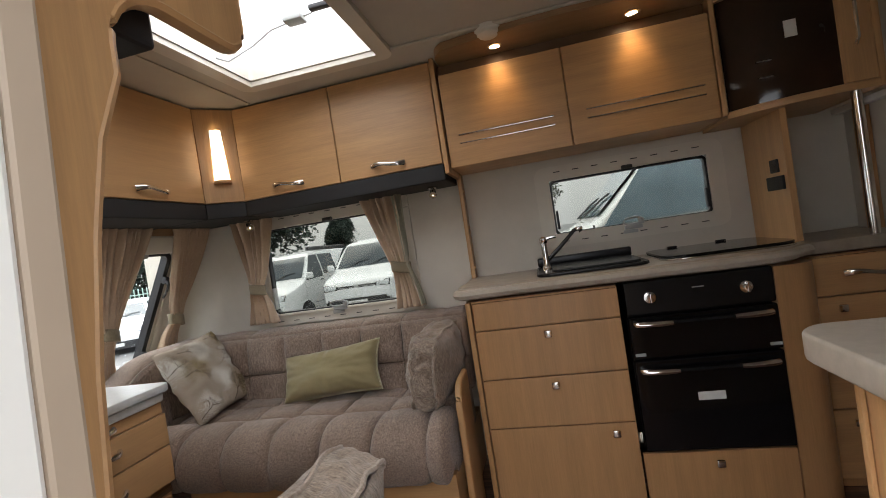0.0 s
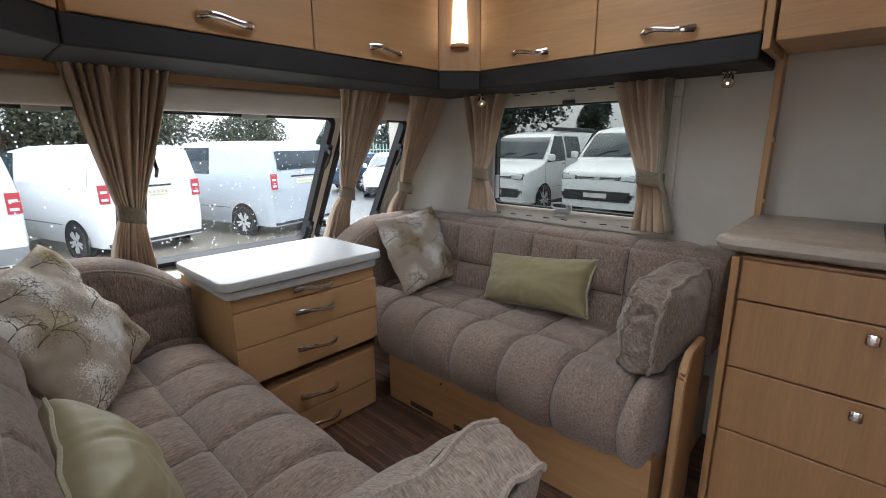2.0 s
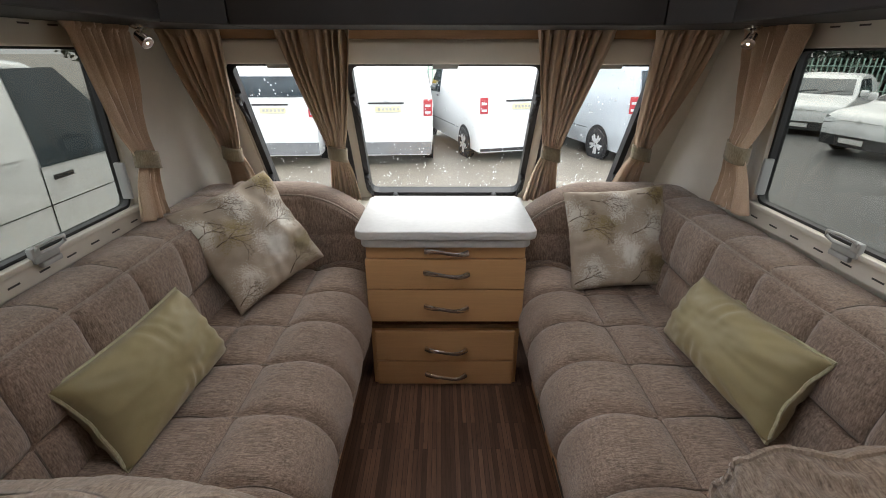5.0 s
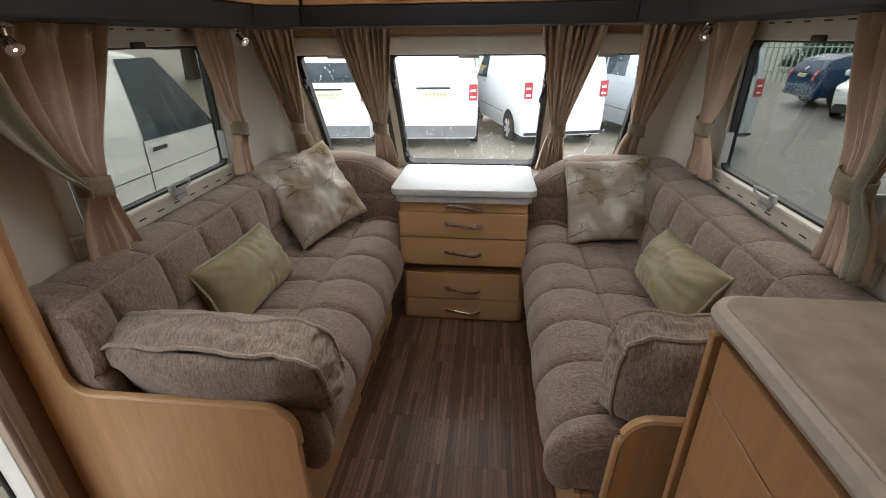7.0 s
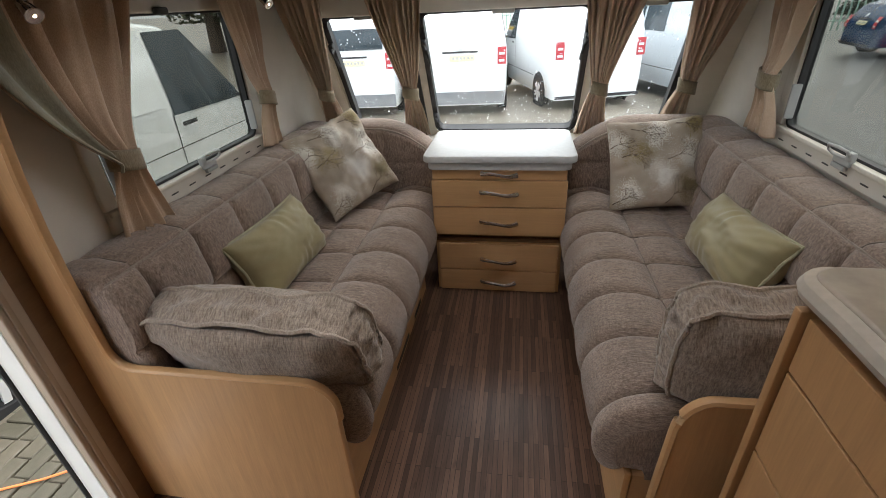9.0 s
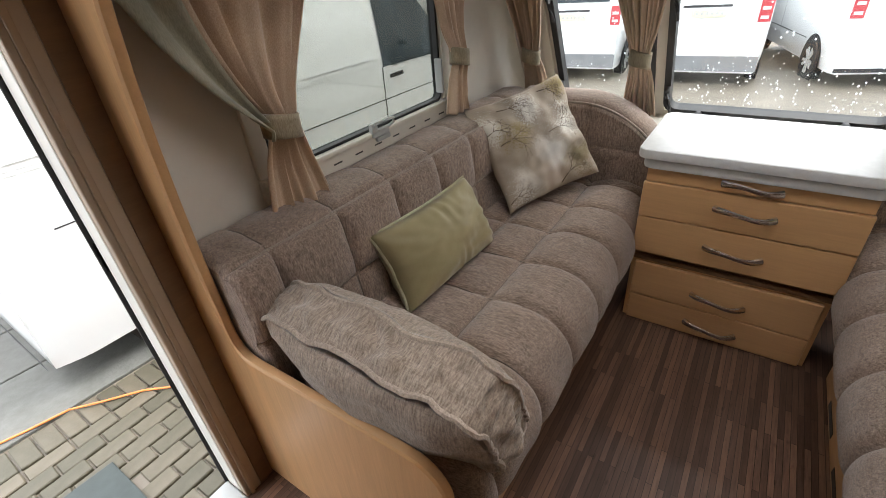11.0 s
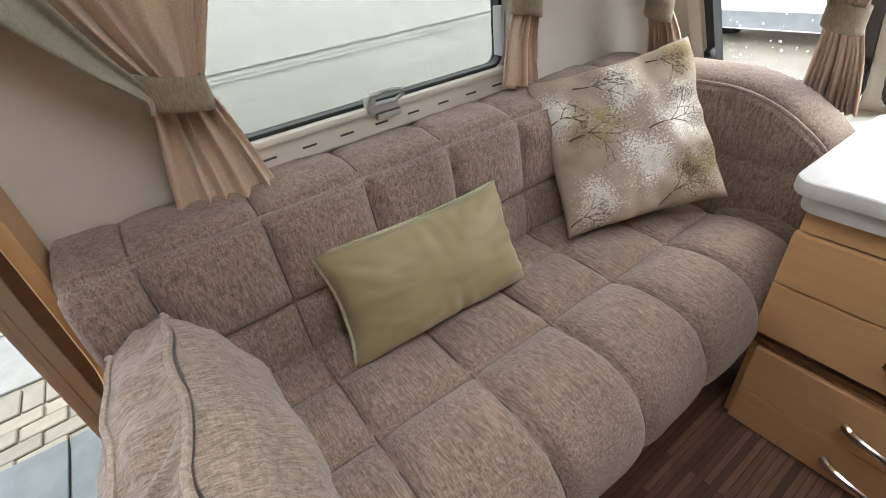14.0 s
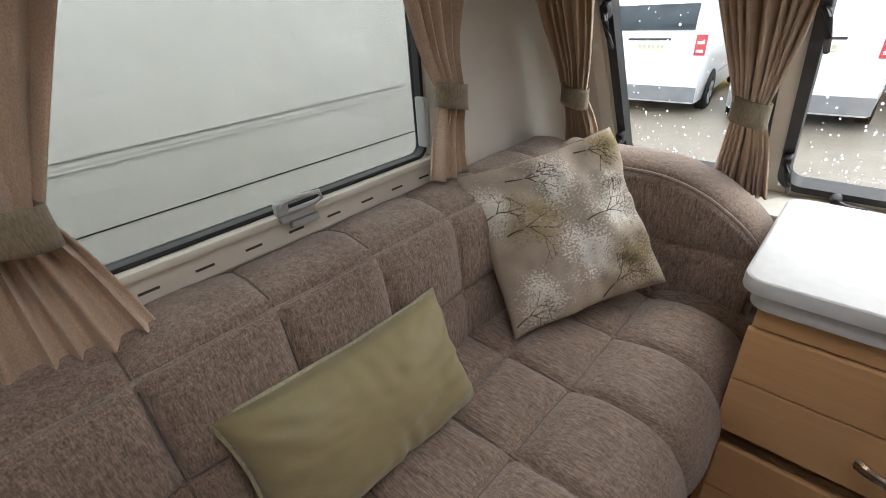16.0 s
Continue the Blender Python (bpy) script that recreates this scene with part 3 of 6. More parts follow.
# blind cassette and lath above the front windows, sill below
solo("blind_cassette", box(bmesh.new(), -0.98, 0.98, s_of(1.30), s_of(1.385), -0.055, -0.001, 0.012, 3, m=FRONT_M), CREAM, "long cream roller blind cassette above the windows", "blind cassette", kind="structure")
solo("pelmet_lath_trim", box(bmesh.new(), -1.0, 1.0, s_of(1.387), s_of(1.46), -0.05, -0.001, 0.003, m=FRONT_M), LATH, "brown wooden lath above the blind", "trim", kind="structure")
solo("front_sill", boxm(-HALF, HALF, 0.52, 0.716, 0.60, 0.628, 0.004), CREAM, "cream ledge below the front windows", "sill", kind="structure")
for s in (-1, 1):
    solo("corner_trim", box(bmesh.new(), s * 0.90 - 0.02, s * 0.90 + 0.02, s_of(0.64), s_of(1.29), -0.012, -0.001, 0.004, m=FRONT_M), CREAM, "cream trim strip beside the front window", "trim", kind="structure")

# ---- fittings shared by cupboards and drawers ----
def bow_handle(parent, centre, along, out, half=0.083, mt=CHROME, h=0.026):
    """A wavy cast handle with flared ends."""
    c, a, o = Vector(centre), Vector(along), Vector(out)
    up = a.cross(o)
    pts, rs = [], []
    for i in range(13):
        t = i / 12 * 2 - 1
        lift = h * (1 - abs(t) ** 3.5)
        pts.append(c + a * half * t + o * (0.006 + lift) + up * 0.006 * math.sin(t * 2.6))
        rs.append(0.0078 + 0.0055 * abs(t) ** 2)
    hd = part("handle", tube(pts, rs, 8, flat=0.75, up=tuple(o)), mt, parent, "cast chrome bow handle")
    return hd


def square_knob(parent, c):
    x, y, z = c
    k = part("knob", boxm(x - 0.014, x - 0.002, y - 0.007, y + 0.007, z - 0.007, z + 0.007, 0.003), CHROME, parent, "small square chrome knob")
    part("knob_face", boxm(x - 0.024, x - 0.0142, y - 0.014, y + 0.014, z - 0.014, z + 0.014, 0.004), CHROME, k)


# ---- chest of drawers between the sofas ----
chest = thing("chest_of_drawers", (0, 0.2, 0), "oak chest of drawers with a folding white table top", "chest of drawers")
part("body", boxm(-0.298, 0.298, 0.012, 0.50, 0.30, 0.652, 0.002), WOOD_V, chest)
part("lower_body", boxm(-0.305, 0.305, 0.022, 0.50, 0.0, 0.296, 0.002), WOOD_V, chest)
# Board filling the gap; the gap's shade is put into its dark colour.
part("gap_shadow_board", boxm(-0.302, 0.302, 0.012, 0.4, 0.284, 0.318, 0.001), WOOD_GAP_SHADE, chest, "board between the two halves with gap shade in its colour")
part("frieze", boxm(-0.30, 0.30, 0.0, 0.0115, 0.606, 0.650, 0.002), WOOD_X, chest)
for z0, z1, hz in ((0.475, 0.602, 0.548), (0.328, 0.471, 0.400)):
    d = part("drawer", boxm(-0.305, 0.305, -0.008, 0.0115, z0, z1, 0.003), WOOD_X, chest)
    bow_handle(d, (0.004, -0.008, hz), (1, 0, 0), (0, -1, 0))
for z0, z1, hz in ((0.128, 0.272, 0.190), (0.006, 0.124, 0.062)):
    d = part("drawer", boxm(-0.288, 0.288, 0.004, 0.0215, z0, z1, 0.003), WOOD_X, chest)
    bow_handle(d, (0.004, 0.004, hz), (1, 0, 0), (0, -1, 0))
bow_handle(chest, (0.004, 0.0, 0.632), (1, 0, 0), (0, -1, 0), 0.08, h=0.014)
part("lower_table_leaf", prism(rrect(-0.318, 0.318, -0.018, 0.42, 0.035, 6), 0.654, 0.686, "z", 0.006), TABLETOP, chest, "white laminated table leaf")
part("table_top", prism(rrect(-0.337, 0.337, -0.032, 0.43, 0.04, 6), 0.690, 0.722, "z", 0.006), TABLETOP, chest, "white laminated table top")

# ---- sofas ----
STEP, OFF = 0.215, -0.006
SOFA_Y0, SOFA_Y1 = -1.165, 0.30
BACK_Y0 = -1.190


def cell(t, lo, hi):
    """Place in its cell between lo and hi, as -1..1."""
    return 2 * (t - lo) / (hi - lo) - 1


def yseam(y):
    k = (y - OFF) / STEP
    lo = math.floor(k) * STEP + OFF
    return cell(y, max(lo, SOFA_Y0 - 0.06), min(lo + STEP, SOFA_Y1 + 0.1))


def puff(a, b, p=3.0, q=5.0):
    return max(0, (1 - abs(a) ** q) * (1 - abs(b) ** p)) ** 0.5


def sofa(s, label, group):
    so = thing("sofa", (s * 0.7, -0.45, 0), label, "sofa", group)
    # seat: profile runs from the back over the top and down the front; d is how far along it
    prof = [(0.90, 0.435), (0.72, 0.438), (0.555, 0.44), (0.46, 0.448), (0.40, 0.442), (0.355, 0.42), (0.325, 0.37), (0.322, 0.31), (0.345, 0.262), (0.42, 0.25)]
    ds = [0]
    for p, q in zip(prof, prof[1:]):
        ds.append(ds[-1] + math.dist(p, q))
    L = ds[-1]
    rows = [0.0, ds[1], ds[2], ds[8] + 0.02]

    def prof_at(d):
        for i in range(len(ds) - 1):
            if d <= ds[i + 1] or i == len(ds) - 2:
                t = min(1, (d - ds[i]) / (ds[i + 1] - ds[i]))
                p0, p1, p2, p3 = prof[max(i - 1, 0)], prof[i], prof[i + 1], prof[min(i + 2, len(prof) - 1)]
                out = []
                for k in (0, 1):
                    out.append(0.5 * (2 * p1[k] + (p2[k] - p0[k]) * t + (2 * p0[k] - 5 * p1[k] + 4 * p2[k] - p3[k]) * t * t + (3 * p1[k] - p0[k] - 3 * p2[k] + p3[k]) * t ** 3))
                return out
        return prof[-1]

    def seat(u, v):
        y, d = lerp(SOFA_Y0, SOFA_Y1, u), v * L
        x, z = prof_at(d)
        x2, z2 = prof_at(min(L, d + 0.004))
        tx, tz = x2 - x, z2 - z
        n = math.hypot(tx, tz) or 1
        nx, nz = tz / n, -tx / n
        for r0, r1 in zip(rows, rows[1:] + [L + 0.1]):
            if d < r1 or r1 > L:
                b = cell(d, r0, r1)
                amp = (0.022, 0.028, 0.036, 0.0)[rows.index(r0)]
                break
        wob = noise.noise((y * 5, d * 5, s * 3.0)) * 0.006 + noise.noise((y * 18, d * 14, s)) * 0.0022
        ya = y + noise.noise((d * 7, math.floor((y - OFF) / STEP) * 3.7, s * 5)) * 0.006
        h = amp * puff(yseam(ya), b, 3.4, 6.0) + wob
        end = min((y - SOFA_Y0) / 0.03, 1)
        h -= 0.05 * (1 - end) ** 2
        return (s * (x + nx * h), y, z + nz * h)
    part("seat_cushion", sheet(seat, 240, 90), CHENILLE_SEAT, so, "quilted taupe chenille seat", angle=80)
    part("seat_core", boxm(min(s * 0.37, s * 0.96), max(s * 0.37, s * 0.96), SOFA_Y0 + 0.012, SOFA_Y1, 0.262, 0.425, 0.02), CHENILLE, so)
    # back: up the front, over the top, to the wall
    bp = [(0.838, 0.43), (0.850, 0.53), (0.862, 0.62), (0.872, 0.70), (0.879, 0.752), (0.900, 0.770), (0.97, 0.780), (1.035, 0.774), (1.046, 0.75)]
    bd = [0]
    for p, q in zip(bp, bp[1:]):
        bd.append(bd[-1] + math.dist(p, q))
    BL = bd[-1]
    brow = [0.0, bd[2] - 0.045, bd[4] + 0.010, BL]

    def back(u, v):
        y, d = lerp(BACK_Y0, 0.40, u), v * BL
        for i in range(len(bd) - 1):
            if d <= bd[i + 1] or i == len(bd) - 2:
                t = min(1, (d - bd[i]) / (bd[i + 1] - bd[i]))
                x, z = lerp(bp[i][0], bp[i + 1][0], t), lerp(bp[i][1], bp[i + 1][1], t)
                tx, tz = bp[i + 1][0] - bp[i][0], bp[i + 1][1] - bp[i][1]
                break
        n = math.hypot(tx, tz)
        nx, nz = -tz / n, tx / n
        r = 0 if d < brow[1] else 1 if d < brow[2] else 2
        b = cell(d, brow[r], brow[r + 1])
        h = (0.022, 0.036, 0.014)[r] * puff(yseam(y), b, 3.2, 4.2)
        h += noise.noise((y * 6, d * 9, 4 + s)) * 0.005 + noise.noise((y * 20, d * 18, s)) * 0.0018
        end = max(0, 1 - (y - BACK_Y0) / 0.02)
        h -= 0.018 * end ** 2
        return (s * min(x + nx * h, 1.047), y, z + nz * h)
    bk = part("back_cushion", sheet(back, 260, 60), CHENILLE, so, "buttoned taupe chenille back", angle=80)
    part("back_core", boxm(min(s * 0.88, s * 1.04), max(s * 0.88, s * 1.04), BACK_Y0 + 0.008, 0.42, 0.40, 0.745, 0.02), CHENILLE, so)
    part("piping", tube([Vector(back(i / 150, brow[2] / BL)) for i in range(2, 146)], 0.0052, 6), PIPING, bk)
    for k in range(-5, 2):
        y = OFF + k * STEP
        pts = []
        for j in range(26):
            p = Vector(seat((y + 0.001 - SOFA_Y0) / (SOFA_Y1 - SOFA_Y0), 0.04 + 0.86 * j / 25))
            pts.append(p)
        part("seam", tube(pts, 0.0024, 5), SEAM, so)
        for r in rows[1:3]:
            c = Vector(seat((y - SOFA_Y0) / (SOFA_Y1 - SOFA_Y0), r / L))
            part("button", lathe([(0.0105, -0.004), (0.0115, 0.001), (0.008, 0.005), (0.002, 0.006)], pose(*c), 12), CHENILLE, so)
        c = Vector(back((y - BACK_Y0) / (0.40 - BACK_Y0), brow[1] / BL))
        part("back_button", lathe([(0.0105, -0.004), (0.0115, 0.001), (0.008, 0.005), (0.002, 0.006)], pose(*c, 0, -80 * s, 0), 12), CHENILLE, bk)
        b2 = [Vector(back((y + 0.001 - BACK_Y0) / (0.40 - BACK_Y0), 0.05 + 0.90 * j / 21)) for j in range(22)]
        part("back_seam", tube(b2, 0.0026, 5), SEAM, bk)
    for r in rows[1:3]:
        part("row_seam", tube([Vector(seat(i / 110, (r + 0.0005) / L)) for i in range(2, 110)], 0.0024, 5), SEAM, so)
    part("back_row_seam", tube([Vector(back(i / 110, (brow[1] + 0.0005) / BL)) for i in range(2, 100)], 0.0026, 5), SEAM, bk)
    for fn, nm in ((seat, "seat_end"), (back, "back_end")):
        cap = bmesh.new()
        ring = [cap.verts.new(fn(0.0, j / 40)) for j in range(41)]
        if nm == "seat_end":
            ring += [cap.verts.new((s * 0.90, SOFA_Y0, 0.25))]
        else:
            ring += [cap.verts.new((s * 1.046, BACK_Y0, 0.43))]
        cap.faces.new(ring)
        part(nm, cap, CHENILLE, so)
    # curved corner cushion facing the room beside the chest
    def corner(u, v):
        # u across, v from the bottom front over the rounded top to the rear
        x = lerp(0.345, 0.90, u)
        w = min(1, (x - 0.345) / 0.29)
        top = 0.648 + 0.145 * math.sin(min(1, w) * math.pi / 2) ** 0.75
        if v < 0.62:
            t = v / 0.62
            z = lerp(0.43, top - 0.03, t)
            y = 0.262 + 0.02 * t
            b = cell(z, 0.43, 0.60) if z < 0.60 else cell(z, 0.60, top)
            y -= 0.018 * puff(cell(x, 0.33, 0.60) if x < 0.60 else cell(x, 0.60, 0.92), b, 3)
        else:
            t = (v - 0.62) / 0.38
            a = math.pi * t
            y = 0.285 + 0.075 - 0.075 * math.cos(a)
            z = top - 0.03 + 0.038 * math.sin(a)
        y += noise.noise((x * 12, z * 12, s)) * 0.003
        return (s * x, y, z)
    co = part("corner_cushion", sheet(corner, 46, 46), CHENILLE, so, "arched taupe corner back", angle=80)
    rim = [Vector(corner(i / 30, 0.63)) + Vector((0, -0.003, 0.002)) for i in range(31)]
    part("piping", tube(rim, 0.0045, 6), PIPING, co)
    part("corner_side", boxm(min(s * 0.332, s * 0.352), max(s * 0.332, s * 0.352), 0.268, 0.44, 0.42, 0.655, 0.012), CHENILLE, so)
    # wooden base
    b = part("base_panel", boxm(min(s * 0.372, s * 0.388), max(s * 0.372, s * 0.388), SOFA_Y0, 0.0, 0.0, 0.262, 0.002), WOOD_Y, so, "oak veneer plinth board")
    part("base_box", boxm(min(s * 0.39, s * 1.045), max(s * 0.39, s * 1.045), SOFA_Y0 + 0.003, 0.0, 0.001, 0.258, 0.002), WOOD_X, so)
    part("base_vent", boxm(min(s * 0.3705, s * 0.374), max(s * 0.3705, s * 0.374), -0.62, -0.40, 0.012, 0.035, 0.001), SLOT, b)
    part("base_vent", boxm(min(s * 0.3705, s * 0.374), max(s * 0.3705, s * 0.374), -0.28, -0.14, 0.012, 0.035, 0.001), SLOT, b)
    part("lock_button", lathe([(0.006, 0), (0.006, 0.003)], pose(s * 0.3715, -0.33, 0.19, 0, -90 * s, 0), 10), CHROME, b)
    return so


sofa(-1, "taupe chenille bench sofa with quilted seat by the entrance", "lounge sofas")
sofa(1, "taupe chenille bench sofa with quilted seat beside the kitchen", "lounge sofas")


# ---- cushions ----
def pillow(name, w, h, t, m, material, label, group="", piping=None, seed=1, pinch=0.05, pw=0.42, wr=1.0, pucker=False):
    th = thing(name, m.translation, label, "cushion", group)
    n = 52

    def point(a, b, side):
        e = max(0, (1 - a * a) * (1 - b * b)) ** pw
        x = w / 2 * a * (1 - pinch * (1 - b * b) * abs(a) ** 2)
        y = h / 2 * b * (1 - pinch * (1 - a * a) * abs(b) ** 2)
        cr = noise.noise((a * 1.6 + seed, b * 1.6, side)) * 0.016 * wr * e
        rad = math.atan2(b, a)
        edge = min(1, (max(abs(a), abs(b))) ** 3)
        cr += math.sin(rad * 15 + 3 * noise.noise((a * 2, b * 2, seed))) * 0.004 * wr * edge * e * 2
        cr += noise.noise((a * 6 + seed * 2, b * 6, side * 3)) * 0.0035 * wr
        if pucker:
            # creases fanning in from the middle of the long edges and from the corners
            near = math.exp(-((a - 0.08) / 0.20) ** 2) * abs(b) ** 1.5
            cr -= 0.009 * near * e * (1 + 0.9 * math.sin(34 * a + 2.0 * b))
            cr += 0.005 * (abs(a * b)) ** 1.5 * math.sin(9 * (abs(a) - abs(b)) * 2 + seed) * e
        return m @ Vector((x, y, side * (t / 2 * e + cr) + 0.012 * noise.noise((a * 2 + seed * 7, b * 2, 0)) * wr))
    bmx = bmesh.new()
    for side in (-1, 1):
        sheet(lambda u, v: point(2 * u - 1, 2 * v - 1, side), n, n, bmx)
    bmesh.ops.remove_doubles(bmx, verts=bmx.verts, dist=0.0015)
    inv = m.inverted()
    uv = bmx.loops.layers.uv.new("cloth")
    for f in bmx.faces:
        for lp in f.loops:
            q = inv @ lp.vert.co
            lp[uv].uv = (q.x / w + 0.5, q.y / h + 0.5)
    part("cover", bmx, material, th, angle=85)
    if piping:
        loop = []
        for k in range(4):
            for i in range(16):
                q = -1 + 2 * i / 16
                a, b = ((q, -1), (1, q), (-q, 1), (-1, -q))[k]
                loop.append((point(a, b, 1) + point(a, b, -1)) / 2)
        part("piping", tube(loop, 0.005, 6, True), piping, th)
    return th, point


def frame_from(origin, xdir, ydir):
    x = Vector(xdir).normalized()
    z = x.cross(Vector(ydir)).normalized()
    y = z.cross(x)
    return Matrix.Translation(origin) @ Matrix((x, y, z)).transposed().to_4x4()


SATINPIPE = fabric("sage_piping", (0.36, 0.34, 0.21), (0.50, 0.47, 0.32))
# sage cushions leaning on the back rests
pillow("cushion", 0.46, 0.25, 0.185, frame_from((-0.772, -0.585, 0.555), (0.05, 1, 0.0), (-0.45, 0.0, 0.89)), SATIN, "oblong sage green satin cushion with piped edges", "sage cushions", SATINPIPE, 3, 0.09, 0.38, 0.7, True)
pillow("cushion", 0.53, 0.235, 0.19, frame_from((0.792, -0.508, 0.572), (0.03, 1, -0.10), (0.42, 0.0, 0.90)), SATIN, "oblong sage green satin cushion with piped edges", "sage cushions", SATINPIPE, 8, 0.09, 0.38, 0.7, True)


# tree-print cushions in the front corners
def branches(th, point, seed, side):
    """Bare twigs spread from each printed tree's root into its crown."""
    rnd = random.Random(seed)
    for root, crown, r, tint in PRINT:
        if tint == "bright":
            continue
        bmx = bmesh.new()

        def twig(a, b, an, ln, rad, depth):
            pts = []
            for i in range(4):
                pts.append(point(max(-0.97, min(0.97, a)), max(-0.97, min(0.97, b)), side))
                a += math.cos(an) * ln / 3
                b += math.sin(an) * ln / 3
                an += rnd.uniform(-0.22, 0.22)
            tube(pts, [rad, rad * 0.9, rad * 0.8, rad * 0.6], 4, bm=bmx)
            if depth:
                for k in range(3):
                    twig(a - math.cos(an) * ln * 0.1 * k, b - math.sin(an) * ln * 0.1 * k, an + (k - 1) * 0.55 + rnd.uniform(-0.25, 0.25), ln * rnd.uniform(0.55, 0.8), rad * 0.66, depth - 1)
        an = math.atan2(crown[1] - root[1], crown[0] - root[0])
        twig(root[0], root[1], an, r * 0.55, 0.0024, 4)
        part("branch_print", bmx, BRANCH, th)


tl, tp = pillow("cushion", 0.42, 0.42, 0.13, frame_from((-0.728, 0.030, 0.672), (0.195, 0.313, 0.067), (-0.238, 0.05, 0.357)), TREECLOTH, "square beige cushion printed with blossom trees", "tree print cushions", None, 5, 0.06, wr=1.5)
branches(tl, tp, 3, 1)
tl, tp = pillow("cushion", 0.40, 0.40, 0.13, frame_from((0.682, 0.105, 0.645), (0.40, 0.0, 0.03), (-0.054, 0.19, 0.364)), TREECLOTH, "square beige cushion printed with blossom trees", "tree print cushions", None, 12, 0.06, wr=1.5)
branches(tl, tp, 9, 1)


def bolster(m, w, h, t, label, seed):
    """A boxed cushion: two puffed faces and a wrinkled gusset between piped edges."""
    th = thing("bolster_cushion", m.translation, label, "cushion", "bolster cushions")
    half = t / 2

    def rim(a, b, side):
        k = max(abs(a), abs(b))
        x, y = w / 2 * a, h / 2 * b
        rd = 1 - 0.12 * abs(a * b) ** 3
        return Vector((x * rd * (1 - 0.03 * (1 - b * b)), y * rd * (1 - 0.03 * (1 - a * a)), side * half * 0.62))

    def face(a, b, side):
        p = rim(a, b, side)
        p.z += side * (half * 0.85 * max(0, (1 - a * a) * (1 - b * b)) ** 0.75 + noise.noise((a * 2 + seed, b * 2, side)) * 0.014)
        p.z += noise.noise((a * 7, b * 5 + seed, side)) * 0.005 + 0.005 * math.sin(9 * a + 5 * b + 4 * noise.noise((a * 3, b * 3, seed))) * max(abs(a), abs(b)) ** 2
        return m @ p
    bmx = bmesh.new()
    for side in (-1, 1):
        sheet(lambda u, v: face(2 * u - 1, 2 * v - 1, side), 26, 26, bmx)

    def loop_at(q):
        k, i = int(q * 4) % 4, (q * 4) % 1
        c = -1 + 2 * i
        return ((c, -1), (1, c), (-c, 1), (-1, -c))[k]

    def gusset(u, v):
        a, b = loop_at(u % 1)
        p, q = face(a, b, -1), face(a, b, 1)
        c = p.lerp(q, v)
        out = (m.to_3x3() @ Vector((a * w, b * h, 0))).normalized()
        ripple = 0.008 * math.sin(u * 150 + 5 * noise.noise((u * 20, v * 2.5, seed))) * (0.4 + noise.noise((u * 14, 5, seed))) + 0.020 * noise.noise((u * 30, v * 2.4, seed)) + 0.010 * noise.noise((u * 75, v * 3, seed))
        return c + out * (0.006 * math.sin(v * math.pi) + ripple * math.sin(v * math.pi))
    sheet(gusset, 208, 12, bmx, True)
    bmesh.ops.remove_doubles(bmx, verts=bmx.verts, dist=0.001)
    part("cover", bmx, CHENILLE_BOLSTER, th, angle=85)
    for side in (-1, 1):
        loop = [face(*loop_at(i / 96), side) for i in range(96)]
        part("piping", tube(loop, 0.0062, 6, True), PIPING, th)
    return th


bolster(frame_from((-0.562, -1.085, 0.562), (1, -0.03, 0.02), (0.0, -0.34, 0.94)), 0.60, 0.275, 0.165, "taupe chenille box cushion leaning on the end panel", 2)
bolster(frame_from((0.668, -1.080, 0.612), (1, -0.02, 0.0), (0.0, -0.10, 0.99)), 0.48, 0.29, 0.15, "taupe chenille box cushion upright at the sofa end", 6)


